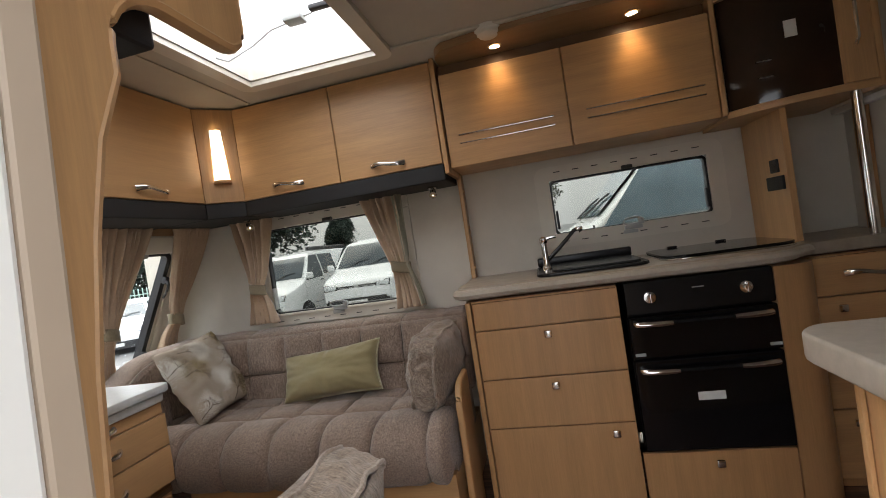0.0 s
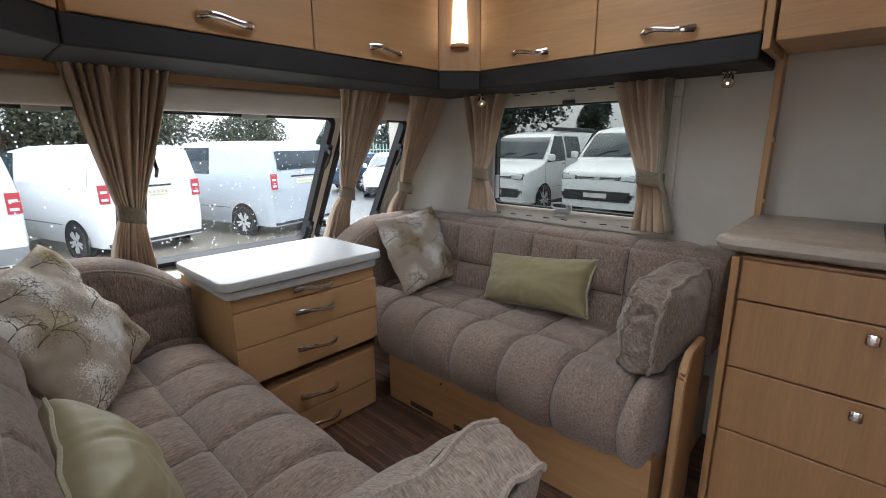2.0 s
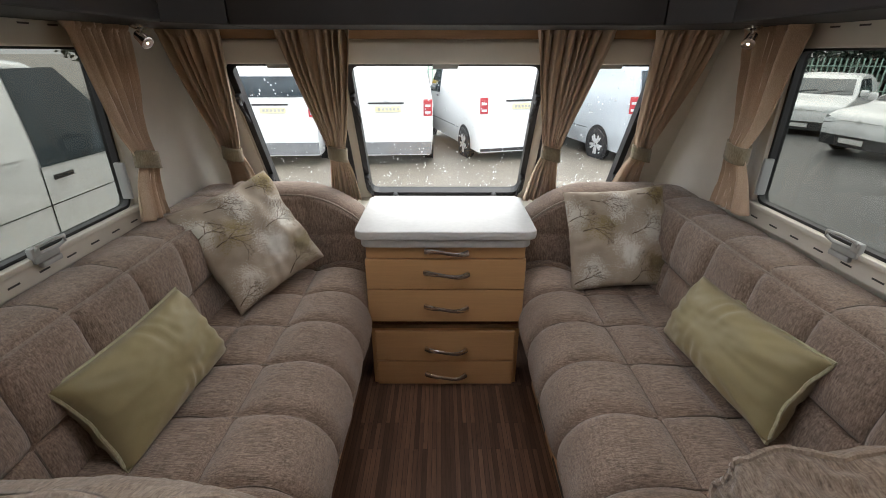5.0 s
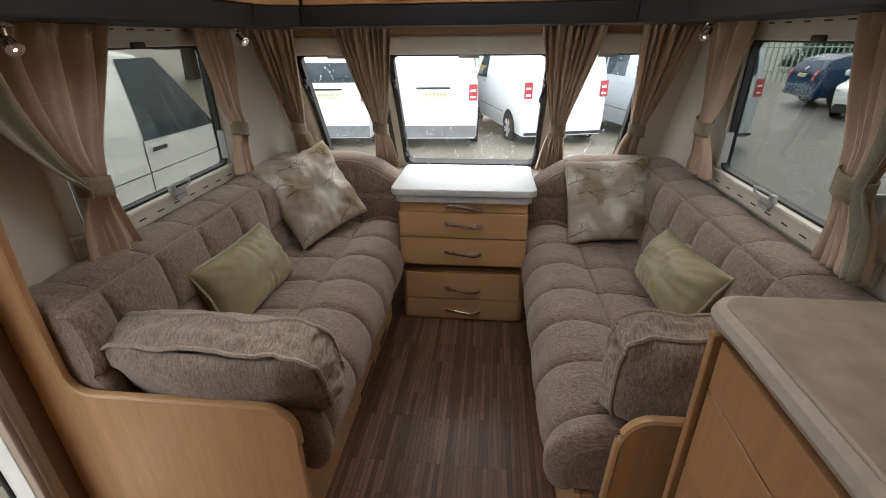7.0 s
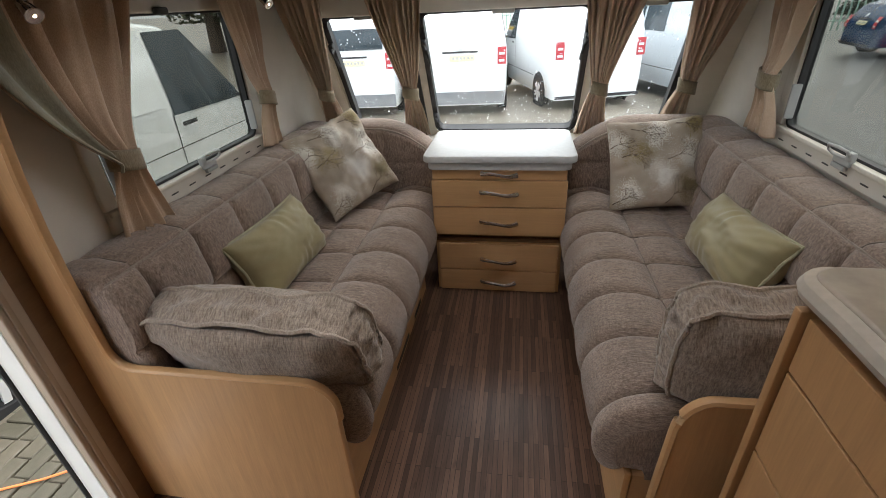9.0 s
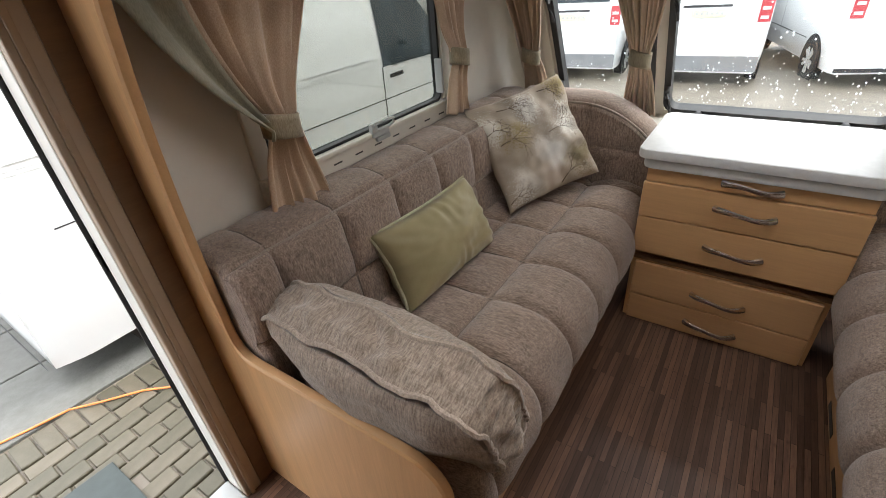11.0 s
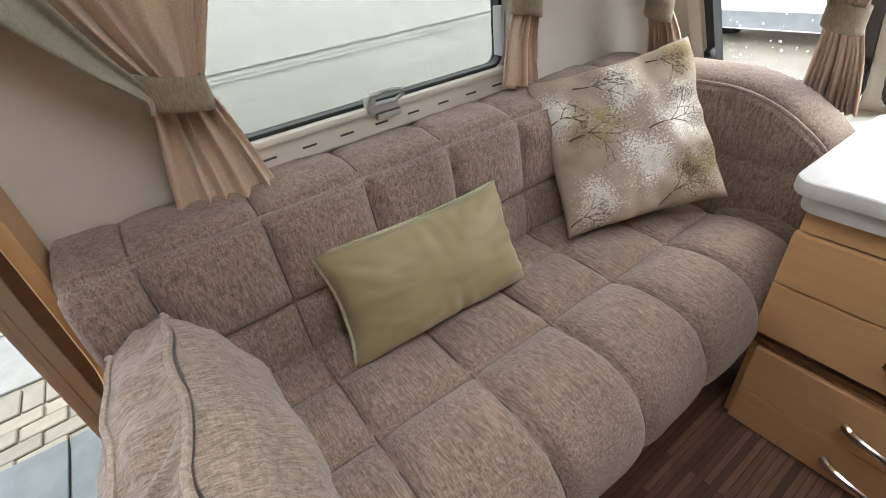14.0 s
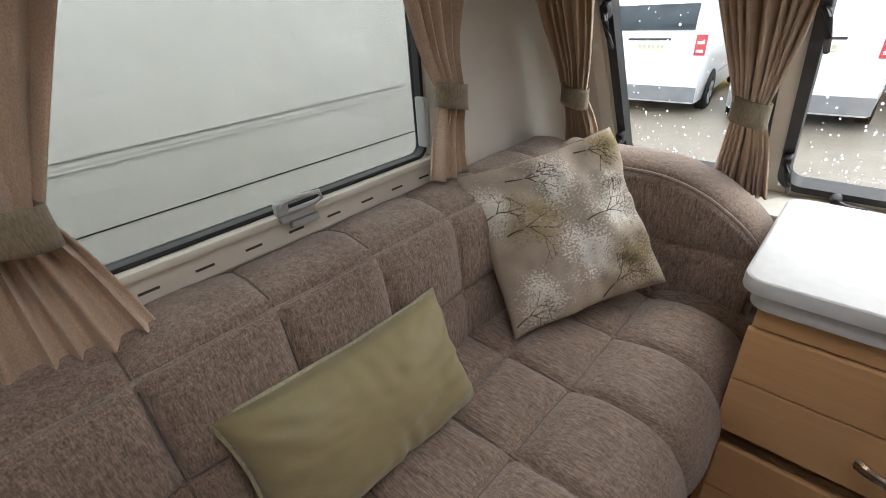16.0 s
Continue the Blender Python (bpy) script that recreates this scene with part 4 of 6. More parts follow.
# ---- curtains ----
def curtain(label, top, tie, bot, z_top, z_tie, z_bot, out, folds, tie_half, group="curtains", lining=None, seed=0, swing=1.15, full=1.0, tail=0.020):
    """top, bot: end points (x, y) of the cloth at those heights; tie: (x, y) where it is gathered; out: the way into the room."""
    o = Vector((*out, 0)).normalized()
    tx, ty = tie
    th = thing("curtain", (tx, ty, z_bot), label, "curtain", group)
    along = Vector((top[1][0] - top[0][0], top[1][1] - top[0][1], 0))
    al = along.normalized()
    t0, t1 = Vector((tx, ty, 0)) - al * tie_half, Vector((tx, ty, 0)) + al * tie_half

    def at(u, v):
        z = lerp(z_top, z_bot, v)
        A, B = Vector((*top[0], 0)), Vector((*top[1], 0))
        C, D = Vector((*bot[0], 0)), Vector((*bot[1], 0))
        vt = (z_top - z_tie) / (z_top - z_bot)
        if v < vt:
            q = v / vt
            l, r = A.lerp(t0, q ** swing), B.lerp(t1, q ** 1.15)
            amp = lerp(0.021, 0.011, q)
        else:
            q = (v - vt) / (1 - vt)
            e = q ** 0.8
            l, r = t0.lerp(C, e), t1.lerp(D, e)
            amp = lerp(0.011, tail, q)
        amp *= full
        p = l.lerp(r, u)
        uw = u + 0.045 * math.sin(6.28 * 1.7 * u + seed * 2.1)
        ph = 2 * math.pi * folds * uw + 0.8 * math.sin(3 * v + seed) + 1.1 * noise.noise((u * 3 + seed, v * 2, 0))
        wave = math.sin(ph) + 0.35 * math.sin(2 * ph + seed + v * 4)
        if v < 0.04:
            wave += 0.5 * math.sin(3 * ph)
        pos = p + o * (amp * (1.0 + 0.4 * noise.noise((u * 5, v * 1.5, seed))) * wave + 0.018 * math.exp(-((z - z_tie) / 0.06) ** 2))
        drop = 0.008 * noise.noise((u * 6, seed, 0)) * smooth01((v - 0.8) / 0.2) + 0.002 * math.sin(ph) * smooth01((v - 0.9) / 0.1)
        return Vector((pos.x, pos.y, z + drop))
    c = part("cloth", sheet(at, folds * 14, 56), CURTAIN, th, angle=85)
    md = c.modifiers.new("thickness", "SOLIDIFY")
    md.thickness = 0.003
    if lining:
        u0, u1 = lining
        ln = part("lining", sheet(lambda u, v: at(lerp(u0, u1, u), lerp(0.02, 0.985 if full == 1.0 else 0.68, v)) + o * (0.02 if u0 in (0.0,) or u1 == 1.0 else 0) + al * (-0.008 if u0 == 0.0 else 0.008), 8, 56), LINING, th, "grey-green curtain lining", angle=85)
        md = ln.modifiers.new("thickness", "SOLIDIFY")
        md.thickness = 0.002
    a, b = tie_half * 1.12 + 0.006, 0.034

    def band(u, v):
        an = 2 * math.pi * u
        p = Vector((tx, ty, 0)) + o * 0.018 + al * a * math.cos(an) + o * b * math.sin(an)
        return Vector((p.x, p.y, z_tie - 0.028 + 0.056 * v - 0.010 * math.cos(an)))
    tb = part("tie_back", sheet(band, 28, 4, None, True), TIE, th, "olive fabric tie-back band", angle=85)
    md = tb.modifiers.new("thickness", "SOLIDIFY")
    md.thickness = 0.005
    return th


ZT = 1.405
curtain("peach pleated curtain swept back by an olive tie", ((-0.975, -1.185), (-0.975, -0.69)), (-0.975, -0.905), ((-0.98, -0.985), (-0.955, -0.795)), 1.40, 0.990, 0.768, (1, 0), 5, 0.040, lining=(0.0, 0.26), seed=1, swing=1.75, full=1.1, tail=0.009)
curtain("peach pleated curtain gathered by an olive tie", ((-0.985, -0.26), (-0.985, -0.02)), (-0.985, -0.098), ((-0.985, -0.15), (-0.985, -0.04)), ZT, 1.0, 0.805, (1, 0), 5, 0.034, seed=2)
curtain("peach pleated curtain gathered by an olive tie", ((0.985, 0.06), (0.985, -0.19)), (0.985, -0.052), ((0.985, 0.03), (0.985, -0.13)), ZT, 1.018, 0.822, (-1, 0), 5, 0.036, seed=3)
curtain("peach pleated curtain with pale lining, tied back", ((0.985, -0.70), (0.985, -0.93)), (0.985, -0.885), ((0.985, -0.83), (0.985, -0.985)), ZT + 0.02, 1.028, 0.815, (-1, 0), 5, 0.042, lining=(0.75, 1.0), seed=4)


def front_curtain(x0, x1, xt, b0, b1, seed, folds):
    """Front curtains hang in the leaning plane of the wall."""
    th = curtain("peach pleated front curtain gathered by a grey tie", ((x0, 0.205), (x1, 0.205)), (xt, 0.392), ((b0, 0.478), (b1, 0.478)), ZT + 0.005, 0.925, 0.690, (0, -1), folds, 0.032, "front curtains", seed=seed)
    return th


front_curtain(-0.615, -0.335, -0.458, -0.53, -0.385, 5, 8)
front_curtain(0.325, 0.605, 0.450, 0.365, 0.52, 6, 8)
front_curtain(-1.02, -0.80, -0.905, -0.97, -0.845, 7, 6)
front_curtain(0.75, 0.98, 0.836, 0.745, 0.89, 8, 6)


# ---- overhead lockers ----
LB, LT = 1.468, 1.925          # door's lower and upper edge
LY, LX = -0.082, 0.762         # faces of the front and the side lockers


def pelmet(bmx, x0, x1, y0, y1):
    return box(bmx, x0, x1, y0, y1, 1.392, LB - 0.002, 0.006)


fl = thing("front_locker", (0, 0.1, LB), "row of oak overhead lockers above the front windows", "overhead locker")
part("carcass", prism([(LY + 0.021, LB + 0.001), (0.24, LB + 0.001), (0.02, LT), (LY + 0.021, LT)], -0.63, 0.63, "x"), WOOD_X, fl)
for a, b, hx in ((-0.622, 0.0285, -0.255), (0.0325, 0.634, 0.338)):
    d = part("door", boxm(a, b, LY, LY + 0.020, LB, LT - 0.004, 0.004), WOOD_X, fl, "oak veneer lift-up door")
    bow_handle(d, (hx, LY, 1.508), (1, 0, 0), (0, -1, 0), 0.078)
part("pelmet", prism([(-0.64, LY + 0.004), (0.64, LY + 0.004), (0.64, 0.236), (-0.64, 0.236)], 1.392, LB - 0.002, "z", 0.006), BLACKTRIM, fl, "black pelmet below the doors")


def side_locker(s, y_end, label):
    sl = thing("side_locker", (s * 0.9, -0.7, LB), label, "overhead locker", "side lockers")
    part("carcass", boxm(min(s * (LX + 0.022), s * 1.048), max(s * (LX + 0.022), s * 1.048), y_end, -0.21, LB + 0.001, LT, 0.002), WOOD_Y, sl)
    for a, b, hy in ((-0.7195, -0.205, -0.455), (y_end + 0.006, -0.7235, -0.965)):
        d = part("door", boxm(min(s * LX, s * (LX + 0.021)), max(s * LX, s * (LX + 0.021)), a, b, LB, LT - 0.004, 0.004), WOOD_Y, sl, "oak veneer lift-up door")
        bow_handle(d, (s * LX, hy, 1.508), (0, 1, 0), (-s, 0, 0), 0.078)
    part("pelmet", boxm(min(s * (LX + 0.003), s * 1.047), max(s * (LX + 0.003), s * 1.047), y_end + 0.002, -0.20, 1.392, LB - 0.002, 0.006), BLACKTRIM, sl, "black pelmet below the doors")
    # angled corner with its lit sconce
    q = [(s * 0.638, LY), (s * LX, -0.2035), (s * 0.90, -0.2035), (s * 0.90, LY + 0.02), (s * 0.638, LY + 0.02)]
    part("corner_panel", prism(q, LB, LT - 0.004, "z", 0.002), WOOD_V, sl, "oak corner panel")
    q = [(s * 0.642, LY + 0.004), (s * (LX + 0.004), -0.199), (s * 1.0, -0.199), (s * 1.0, 0.2), (s * 0.642, 0.2)]
    part("corner_pelmet", prism(q, 1.392, LB - 0.002, "z", 0.004), BLACKTRIM, sl)
    return sl


side_locker(1, -1.222, "pair of oak overhead lockers above the offside sofa")
side_locker(-1, -1.192, "pair of oak overhead lockers above the sofa by the door")
for s in (-1, 1):
    sc = thing("wall_sconce", (s * 0.70, -0.145, 1.58), "tall tapered cream glass corner light, lit", "wall light", "corner lights")
    R = pose(s * 0.700, -0.1425, 0, 0, 0, -45 * s)

    def shade(u, v, R=R):
        an = math.pi * u
        w = lerp(0.036, 0.024, v)
        return R @ Vector((w * math.cos(an), -0.003 - w * 0.95 * math.sin(an), lerp(1.572, 1.815, v)))
    part("shade", sheet(shade, 14, 10), SCONCE, sc, "glowing cream glass shade")
    part("back_plate", box(bmesh.new(), -0.028, 0.028, -0.0028, 0.004, 1.565, 1.82, 0.002, m=R), CREAM, sc)
    part("bracket", prism(arc(0, 0, 0.040, 180, 360, 10), 1.558, 1.571, "z"), WOOD_V, sc).matrix_basis = R

# ---- spot lamps under the pelmets ----
def spot_lamp(c, aim, lit=True):
    c, aim = Vector(c), Vector(aim).normalized()
    th = thing("spot_lamp", c, "small swivelling chrome spot lamp under the pelmet", "spot lamp", "spot lamps")
    q = aim.to_track_quat("Z", "Y").to_matrix().to_4x4()
    part("foot", lathe([(0.022, 0), (0.022, -0.008), (0.012, -0.014)], pose(c.x, c.y, 1.391), 14), CHROME, th)
    part("stem", tube([(c.x, c.y, 1.38), (c.x, c.y, c.z + 0.006)], 0.005, 8), CHROME, th)
    m = Matrix.Translation(c) @ q
    hd = part("head", lathe([(0.010, -0.020), (0.014, -0.014), (0.015, 0.004), (0.019, 0.022), (0.016, 0.0225)], m, 16), CHROME, th, "flared chrome head")
    part("lens", lathe([(0.0125, 0.0205), (0.008, 0.0222), (0.002, 0.0226)], m, 14), SPOTLENS, hd, "bright halogen lens")
    ld = bpy.data.lights.new("spot_lamp_beam", "SPOT")
    ld.energy, ld.color, ld.spot_size, ld.spot_blend, ld.shadow_soft_size = 0.3, (1.0, 0.72, 0.44), radians(110), 0.8, 0.015
    new("spot_lamp_beam", ld).matrix_basis = look(c + aim * 0.03, c + aim)


spot_lamp((0.872, -0.128, 1.355), (-0.55, -0.55, -0.6))
spot_lamp((-0.872, -0.128, 1.355), (0.75, -0.25, -0.6))
spot_lamp((0.905, -1.120, 1.362), (-0.75, -0.1, -0.65))
spot_lamp((-0.930, -1.020, 1.348), (0.75, -0.25, -0.6))


# ---- end panels ----
# tall shaped panel between the door and the sofa
ol = [(-1.049, 0.0), (-0.335, 0.0), (-0.335, 0.42)]
ol += arc(-0.415, 0.455, 0.08, 0, 90, 8)
ol += [(-0.865, 0.534)]
ol += arc(-0.865, 0.600, 0.062, 270, 188, 8, 0.066)
ol += [(-0.930, 0.70), (-0.932, 0.82), (-0.928, 0.93), (-0.918, 1.05), (-0.900, 1.17), (-0.880, 1.26)]
ol += [(-0.852, 1.33)] + arc(-0.772, 1.36, 0.08, 180, 90, 8, 0.075)
ol += [(-0.70, 1.434)] + arc(-0.665, 1.472, 0.038, 270, 360, 5)
ol += [(-0.627, 1.60), (-0.66, 1.925), (-1.049, 1.925)]
ep = thing("end_panel", (-0.7, -1.205, 0), "tall shaped oak panel between the entrance and the sofa", "end panel")
part("board", prism(ol, -1.217, -1.195, "y", 0.003), WOOD_V, ep)
lip = [(p, -1.206, q) for p, q in ol[2:-2]]
part("edge_strip", tube(lip, 0.0125, 8, flat=0.75), WOOD_X, ep, "rounded solid oak lipping")
# low panel between the kitchen and the sofa
ol = [(0.425, 0.0), (0.432, 0.30), (0.438, 0.46)] + arc(0.505, 0.475, 0.066, 172, 90, 7, 0.095) + [(0.62, 0.572), (0.62, 0.0)]
sp = thing("sofa_end_panel", (0.5, -1.2, 0), "low curved oak end panel between sofa and kitchen", "end panel")
part("board", prism(ol, -1.212, -1.188, "y", 0.003), WOOD_V, sp)
part("edge_strip", tube([(p, -1.20, q) for p, q in ol[:-1]], 0.0135, 8, flat=0.8), WOOD_X, sp)
# upright between side locker and kitchen cupboard
up = thing("upright_panel", (0.95, -1.23, 0.92), "narrow oak upright between lounge and kitchen", "partition")
part("board", boxm(0.985, 1.049, -1.252, -1.232, 0.915, 1.47, 0.003), WOOD_V, up)
part("head_board", boxm(0.735, 1.049, -1.2465, -1.2265, 1.415, 1.925, 0.003), WOOD_V, up)
for z in (0.97, 1.17, 1.35):
    part("peg", boxm(0.972, 0.984, -1.262, -1.253, z - 0.008, z + 0.008, 0.003), WOOD_X, up)

# ---- kitchen ----
KX = 0.545
ku = thing("kitchen_drawer_unit", (0.8, -1.55, 0), "oak kitchen base unit with three drawers and a cupboard door", "kitchen unit")
part("carcass", boxm(KX + 0.02, 1.045, -1.840, -1.262, 0.0, 0.862, 0.002), WOOD_KITCHEN_SHADED, ku)
part("side_board", boxm(KX - 0.012, 1.045, -1.282, -1.2625, 0.0, 0.8625, 0.003), WOOD_KITCHEN_SHADED, ku)
for z0, z1, ky, kz in ((0.745, 0.855, None, None), (0.546, 0.741, -1.566, 0.712), (0.349, 0.542, -1.566, 0.512), (0.04, 0.345, -1.762, 0.313)):
    d = part("door" if z0 == 0.04 else "drawer", boxm(KX, KX + 0.019, -1.838, -1.286, z0, z1, 0.003), WOOD_KITCHEN_SHADED, ku)
    if ky:
        square_knob(d, (KX, ky, kz))
# Plinth in the gap-shade oak: the recess darkness is in the colour.
part("plinth", boxm(KX + 0.012, KX + 0.022, -1.838, -1.286, 0.0, 0.038, 0.001), WOOD_GAP_SHADE, ku)

ov = thing("oven", (0.8, -2.1, 0.23), "black glass built-in double oven and grill with chrome handles", "oven")
part("body", boxm(KX + 0.03, 1.0, -2.352, -1.862, 0.232, 0.862, 0.004), BLACKENAMEL, ov)
part("control_panel", boxm(KX - 0.004, KX + 0.03, -2.354, -1.860, 0.742, 0.866, 0.006), BLACKENAMEL, ov)
gd = part("grill_door", boxm(KX - 0.008, KX + 0.03, -2.354, -1.860, 0.578, 0.736, 0.006), BLACKGLASS, ov, "black glass grill door")
od = part("oven_door", boxm(KX - 0.008, KX + 0.03, -2.354, -1.860, 0.232, 0.572, 0.006), BLACKGLASS, ov, "black glass oven door")


def oven_handle(parent, z):
    """A dark bar between two bright chrome ends."""
    x = KX - 0.008
    bar = part("handle", tube([(x - 0.020, -1.93, z), (x - 0.024, -2.10, z - 0.001), (x - 0.020, -2.285, z)], [0.010, 0.009, 0.010], 10, flat=0.8), BLACKENAMEL, parent, "dark bar handle with chrome ends")
    for ya, yb in ((-1.885, -2.005), (-2.325, -2.205)):
        part("chrome_end", tube([(x, ya, z), (x - 0.017, ya - 0.004 if yb < ya else ya + 0.004, z), (x - 0.024, lerp(ya, yb, 0.25), z), (x - 0.027, lerp(ya, yb, 0.7), z - 0.001), (x - 0.026, yb, z - 0.001)], [0.013, 0.0145, 0.0145, 0.0135, 0.011], 10, flat=0.9), CHROME, bar, "polished chrome handle end")


oven_handle(gd, 0.712)
oven_handle(od, 0.538)
for y in (-1.945, -2.262):
    k = part("dial", lathe([(0.022, 0), (0.021, 0.008), (0.012, 0.010), (0.012, 0.024), (0.009, 0.026)], pose(KX - 0.004, y, 0.805, 0, -90, 0), 18), CHROME, ov, "chrome control dial")
    part("grip", boxm(KX - 0.034, KX - 0.016, y - 0.004, y + 0.004, 0.787, 0.823, 0.002), CHROME, k)
part("badge", boxm(KX - 0.0055, KX - 0.004, -2.13, -2.09, 0.822, 0.826, 0), DULLMETAL, ov)
part("price_label", boxm(KX - 0.0095, KX - 0.008, -2.15, -2.06, 0.415, 0.445, 0), PAPER, od, "small white paper label")
part("hinge_tag", boxm(KX - 0.010, KX - 0.008, -1.905, -1.868, 0.590, 0.602, 0.001), DULLMETAL, ov)
part("hinge_tag", boxm(KX - 0.010, KX - 0.008, -2.350, -2.312, 0.590, 0.602, 0.001), DULLMETAL, ov)
part("drawer_below", boxm(KX, KX + 0.02, -2.354, -1.846, 0.04, 0.222, 0.003), WOOD_KITCHEN_SHADED, ku, "oak drawer front below the oven")
square_knob(ku, (KX, -2.10, 0.185))
# Same painted recess shade on the plinth below the oven.
part("plinth_below", boxm(KX + 0.012, KX + 0.022, -2.354, -1.846, 0.0, 0.038, 0.001), WOOD_GAP_SHADE, ku)
part("door_latch", boxm(KX - 0.012, KX - 0.001, -1.853, -1.840, 0.27, 0.31, 0.005), CREAM, ku)

cu = thing("curved_end_unit", (0.8, -2.5, 0), "oak corner unit with a curved post and a drawer", "kitchen unit")
q = [(KX, -2.357)] + arc(KX + 0.075, -2.43, 0.075, 175, 250, 8) + [(0.70, -2.515), (1.04, -2.515), (1.04, -2.357)]
part("curved_post", prism(q, 0.0, 0.862, "z", 0.002), WOOD_KITCHEN_SHADED, cu, "curved oak post")
part("carcass", boxm(0.68, 1.045, -3.1, -2.518, 0.0, 0.862, 0.002), WOOD_KITCHEN_SHADED, cu)
for z0, z1 in ((0.715, 0.855), (0.30, 0.71), (0.04, 0.295)):
    d = part("drawer", boxm(0.657, 0.679, -2.96, -2.524, z0, z1, 0.003), WOOD_Y, cu)
    if z0 > 0.6:
        bow_handle(d, (0.657, -2.70, 0.79), (0, 1, 0), (-1, 0, 0), 0.075)
    else:
        square_knob(d, (0.657, -2.60, z1 - 0.04))

# worktop: one continuous board with a bowed front edge
q = [(1.047, -1.228)] + arc(0.597, -1.278, 0.05, 90, 180, 6) + [(0.551, -1.36), (0.553, -1.60), (0.540, -1.95), (0.530, -2.25)]
q += [(0.532, -2.36), (0.56, -2.43), (0.615, -2.475), (0.64, -2.52), (0.64, -3.1), (1.047, -3.1)]
wt = thing("worktop", (0.8, -2.0, 0.87), "beige speckled kitchen worktop with a pale edge", "worktop")
part("board", prism(q, 0.872, 0.918, "z", 0.006, 3), WORKTOP, wt)
part("edge_band", tube([(p - 0.0008, r, 0.894) for p, r in q[1:-2]], 0.0205, 8, flat=0.95), WORKEDGE, wt, "pale laminate edging")

# sink with folding tap, hob with glass lid
sk = thing("sink_drainer", (0.78, -1.75, 0.918), "black enamelled sink drainer set into the worktop", "sink")
part("rim", prism(rrect(0.60, 0.985, -1.985, -1.555, 0.05, 6), 0.919, 0.932, "z", 0.004), BLACKENAMEL, sk)
part("bowl_cover", prism(rrect(0.63, 0.93, -1.96, -1.62, 0.04, 6), 0.9325, 0.940, "z", 0.003), BLACKENAMEL, sk)
part("splash_lip", boxm(0.952, 0.985, -1.98, -1.56, 0.9325, 0.972, 0.006), BLACKENAMEL, sk)
tap = thing("tap", (0.90, -1.59, 0.93), "chrome fold-down kitchen tap with a slanted spout", "tap")
part("body", lathe([(0.021, 0.0), (0.018, 0.012), (0.0135, 0.02), (0.0135, 0.115), (0.017, 0.12), (0.017, 0.138), (0.008, 0.145)], pose(0.80, -1.60, 0.931), 16), CHROME, tap)
part("spout", tube([(0.80, -1.60, 0.965), (0.80, -1.66, 1.015), (0.80, -1.735, 1.085), (0.80, -1.755, 1.092), (0.80, -1.762, 1.075)], [0.009, 0.009, 0.008, 0.009, 0.010], 10), BLACKENAMEL, tap, "dark slanted spout")
part("lever", tube([(0.80, -1.60, 1.06), (0.79, -1.63, 1.068), (0.785, -1.655, 1.07)], 0.006, 8), CHROME, tap)
part("collar", boxm(0.785, 0.815, -1.77, -1.74, 1.083, 1.098, 0.005), CHROME, tap)
hb = thing("hob", (0.8, -2.25, 0.918), "black glass-lidded hob flush in the worktop", "hob")
part("tray", prism(rrect(0.60, 1.02, -2.50, -2.03, 0.09, 8), 0.919, 0.926, "z", 0.002), CHROME, hb, "steel rim")
part("glass_lid", prism(rrect(0.605, 1.015, -2.495, -2.035, 0.088, 8), 0.9265, 0.936, "z", 0.003), BLACKGLASS, hb, "dark glass lid")
for y in (-2.16, -2.36):
    part("hinge", boxm(0.985, 1.005, y - 0.02, y + 0.02, 0.9365, 0.944, 0.003), BLACKENAMEL, hb)

# wall cupboards
wc = thing("wall_cupboard", (0.9, -1.8, 1.43), "oak kitchen wall cupboards with two inlaid chrome lines", "wall cupboard")
part("carcass", boxm(0.766, 1.047, -2.345, -1.253, 1.437, 1.850, 0.002), WOOD_Y, wc)
for a, b, h0, h1 in ((-1.7785, -1.255, -1.72, -1.31), (-2.343, -1.7825, -2.30, -1.85)):
    d = part("door", boxm(0.745, 0.765, a, b, 1.435, 1.846, 0.004), WOOD_Y, wc, "oak lift-up door")
    for z in (1.535, 1.572):
        part("chrome_inlay", boxm(0.7428, 0.7455, h0, h1, z - 0.0028, z + 0.0028, 0.001), CHROME, d, "thin chrome inlay line")
part("end_board", boxm(0.742, 1.047, -2.366, -2.3465, 1.437, 1.925, 0.003), WOOD_V, wc)
so_ = thing("soffit", (0.75, -1.8, 1.86), "curved oak soffit with two recessed lamps above the cupboards", "soffit")
q = [(1.047, -1.2535)] + arc(0.72, -1.36, 0.12, 75, 150, 8, 0.10) + [(0.60, -1.42), (0.565, -1.60), (0.555, -1.80), (0.565, -2.1), (0.60, -2.34), (1.047, -2.34)]
# Underside shade comes from the darkened oak colour.
part("board", prism(q, 1.895, 1.9295, "z", 0.003), WOOD_SOFFIT_SHADED, so_)
# Fascia above the cupboards, its recess shade painted in.
part("fascia", boxm(0.775, 1.047, -2.34, -1.2545, 1.8505, 1.8945, 0.001), WOOD_GAP_SHADE, so_)
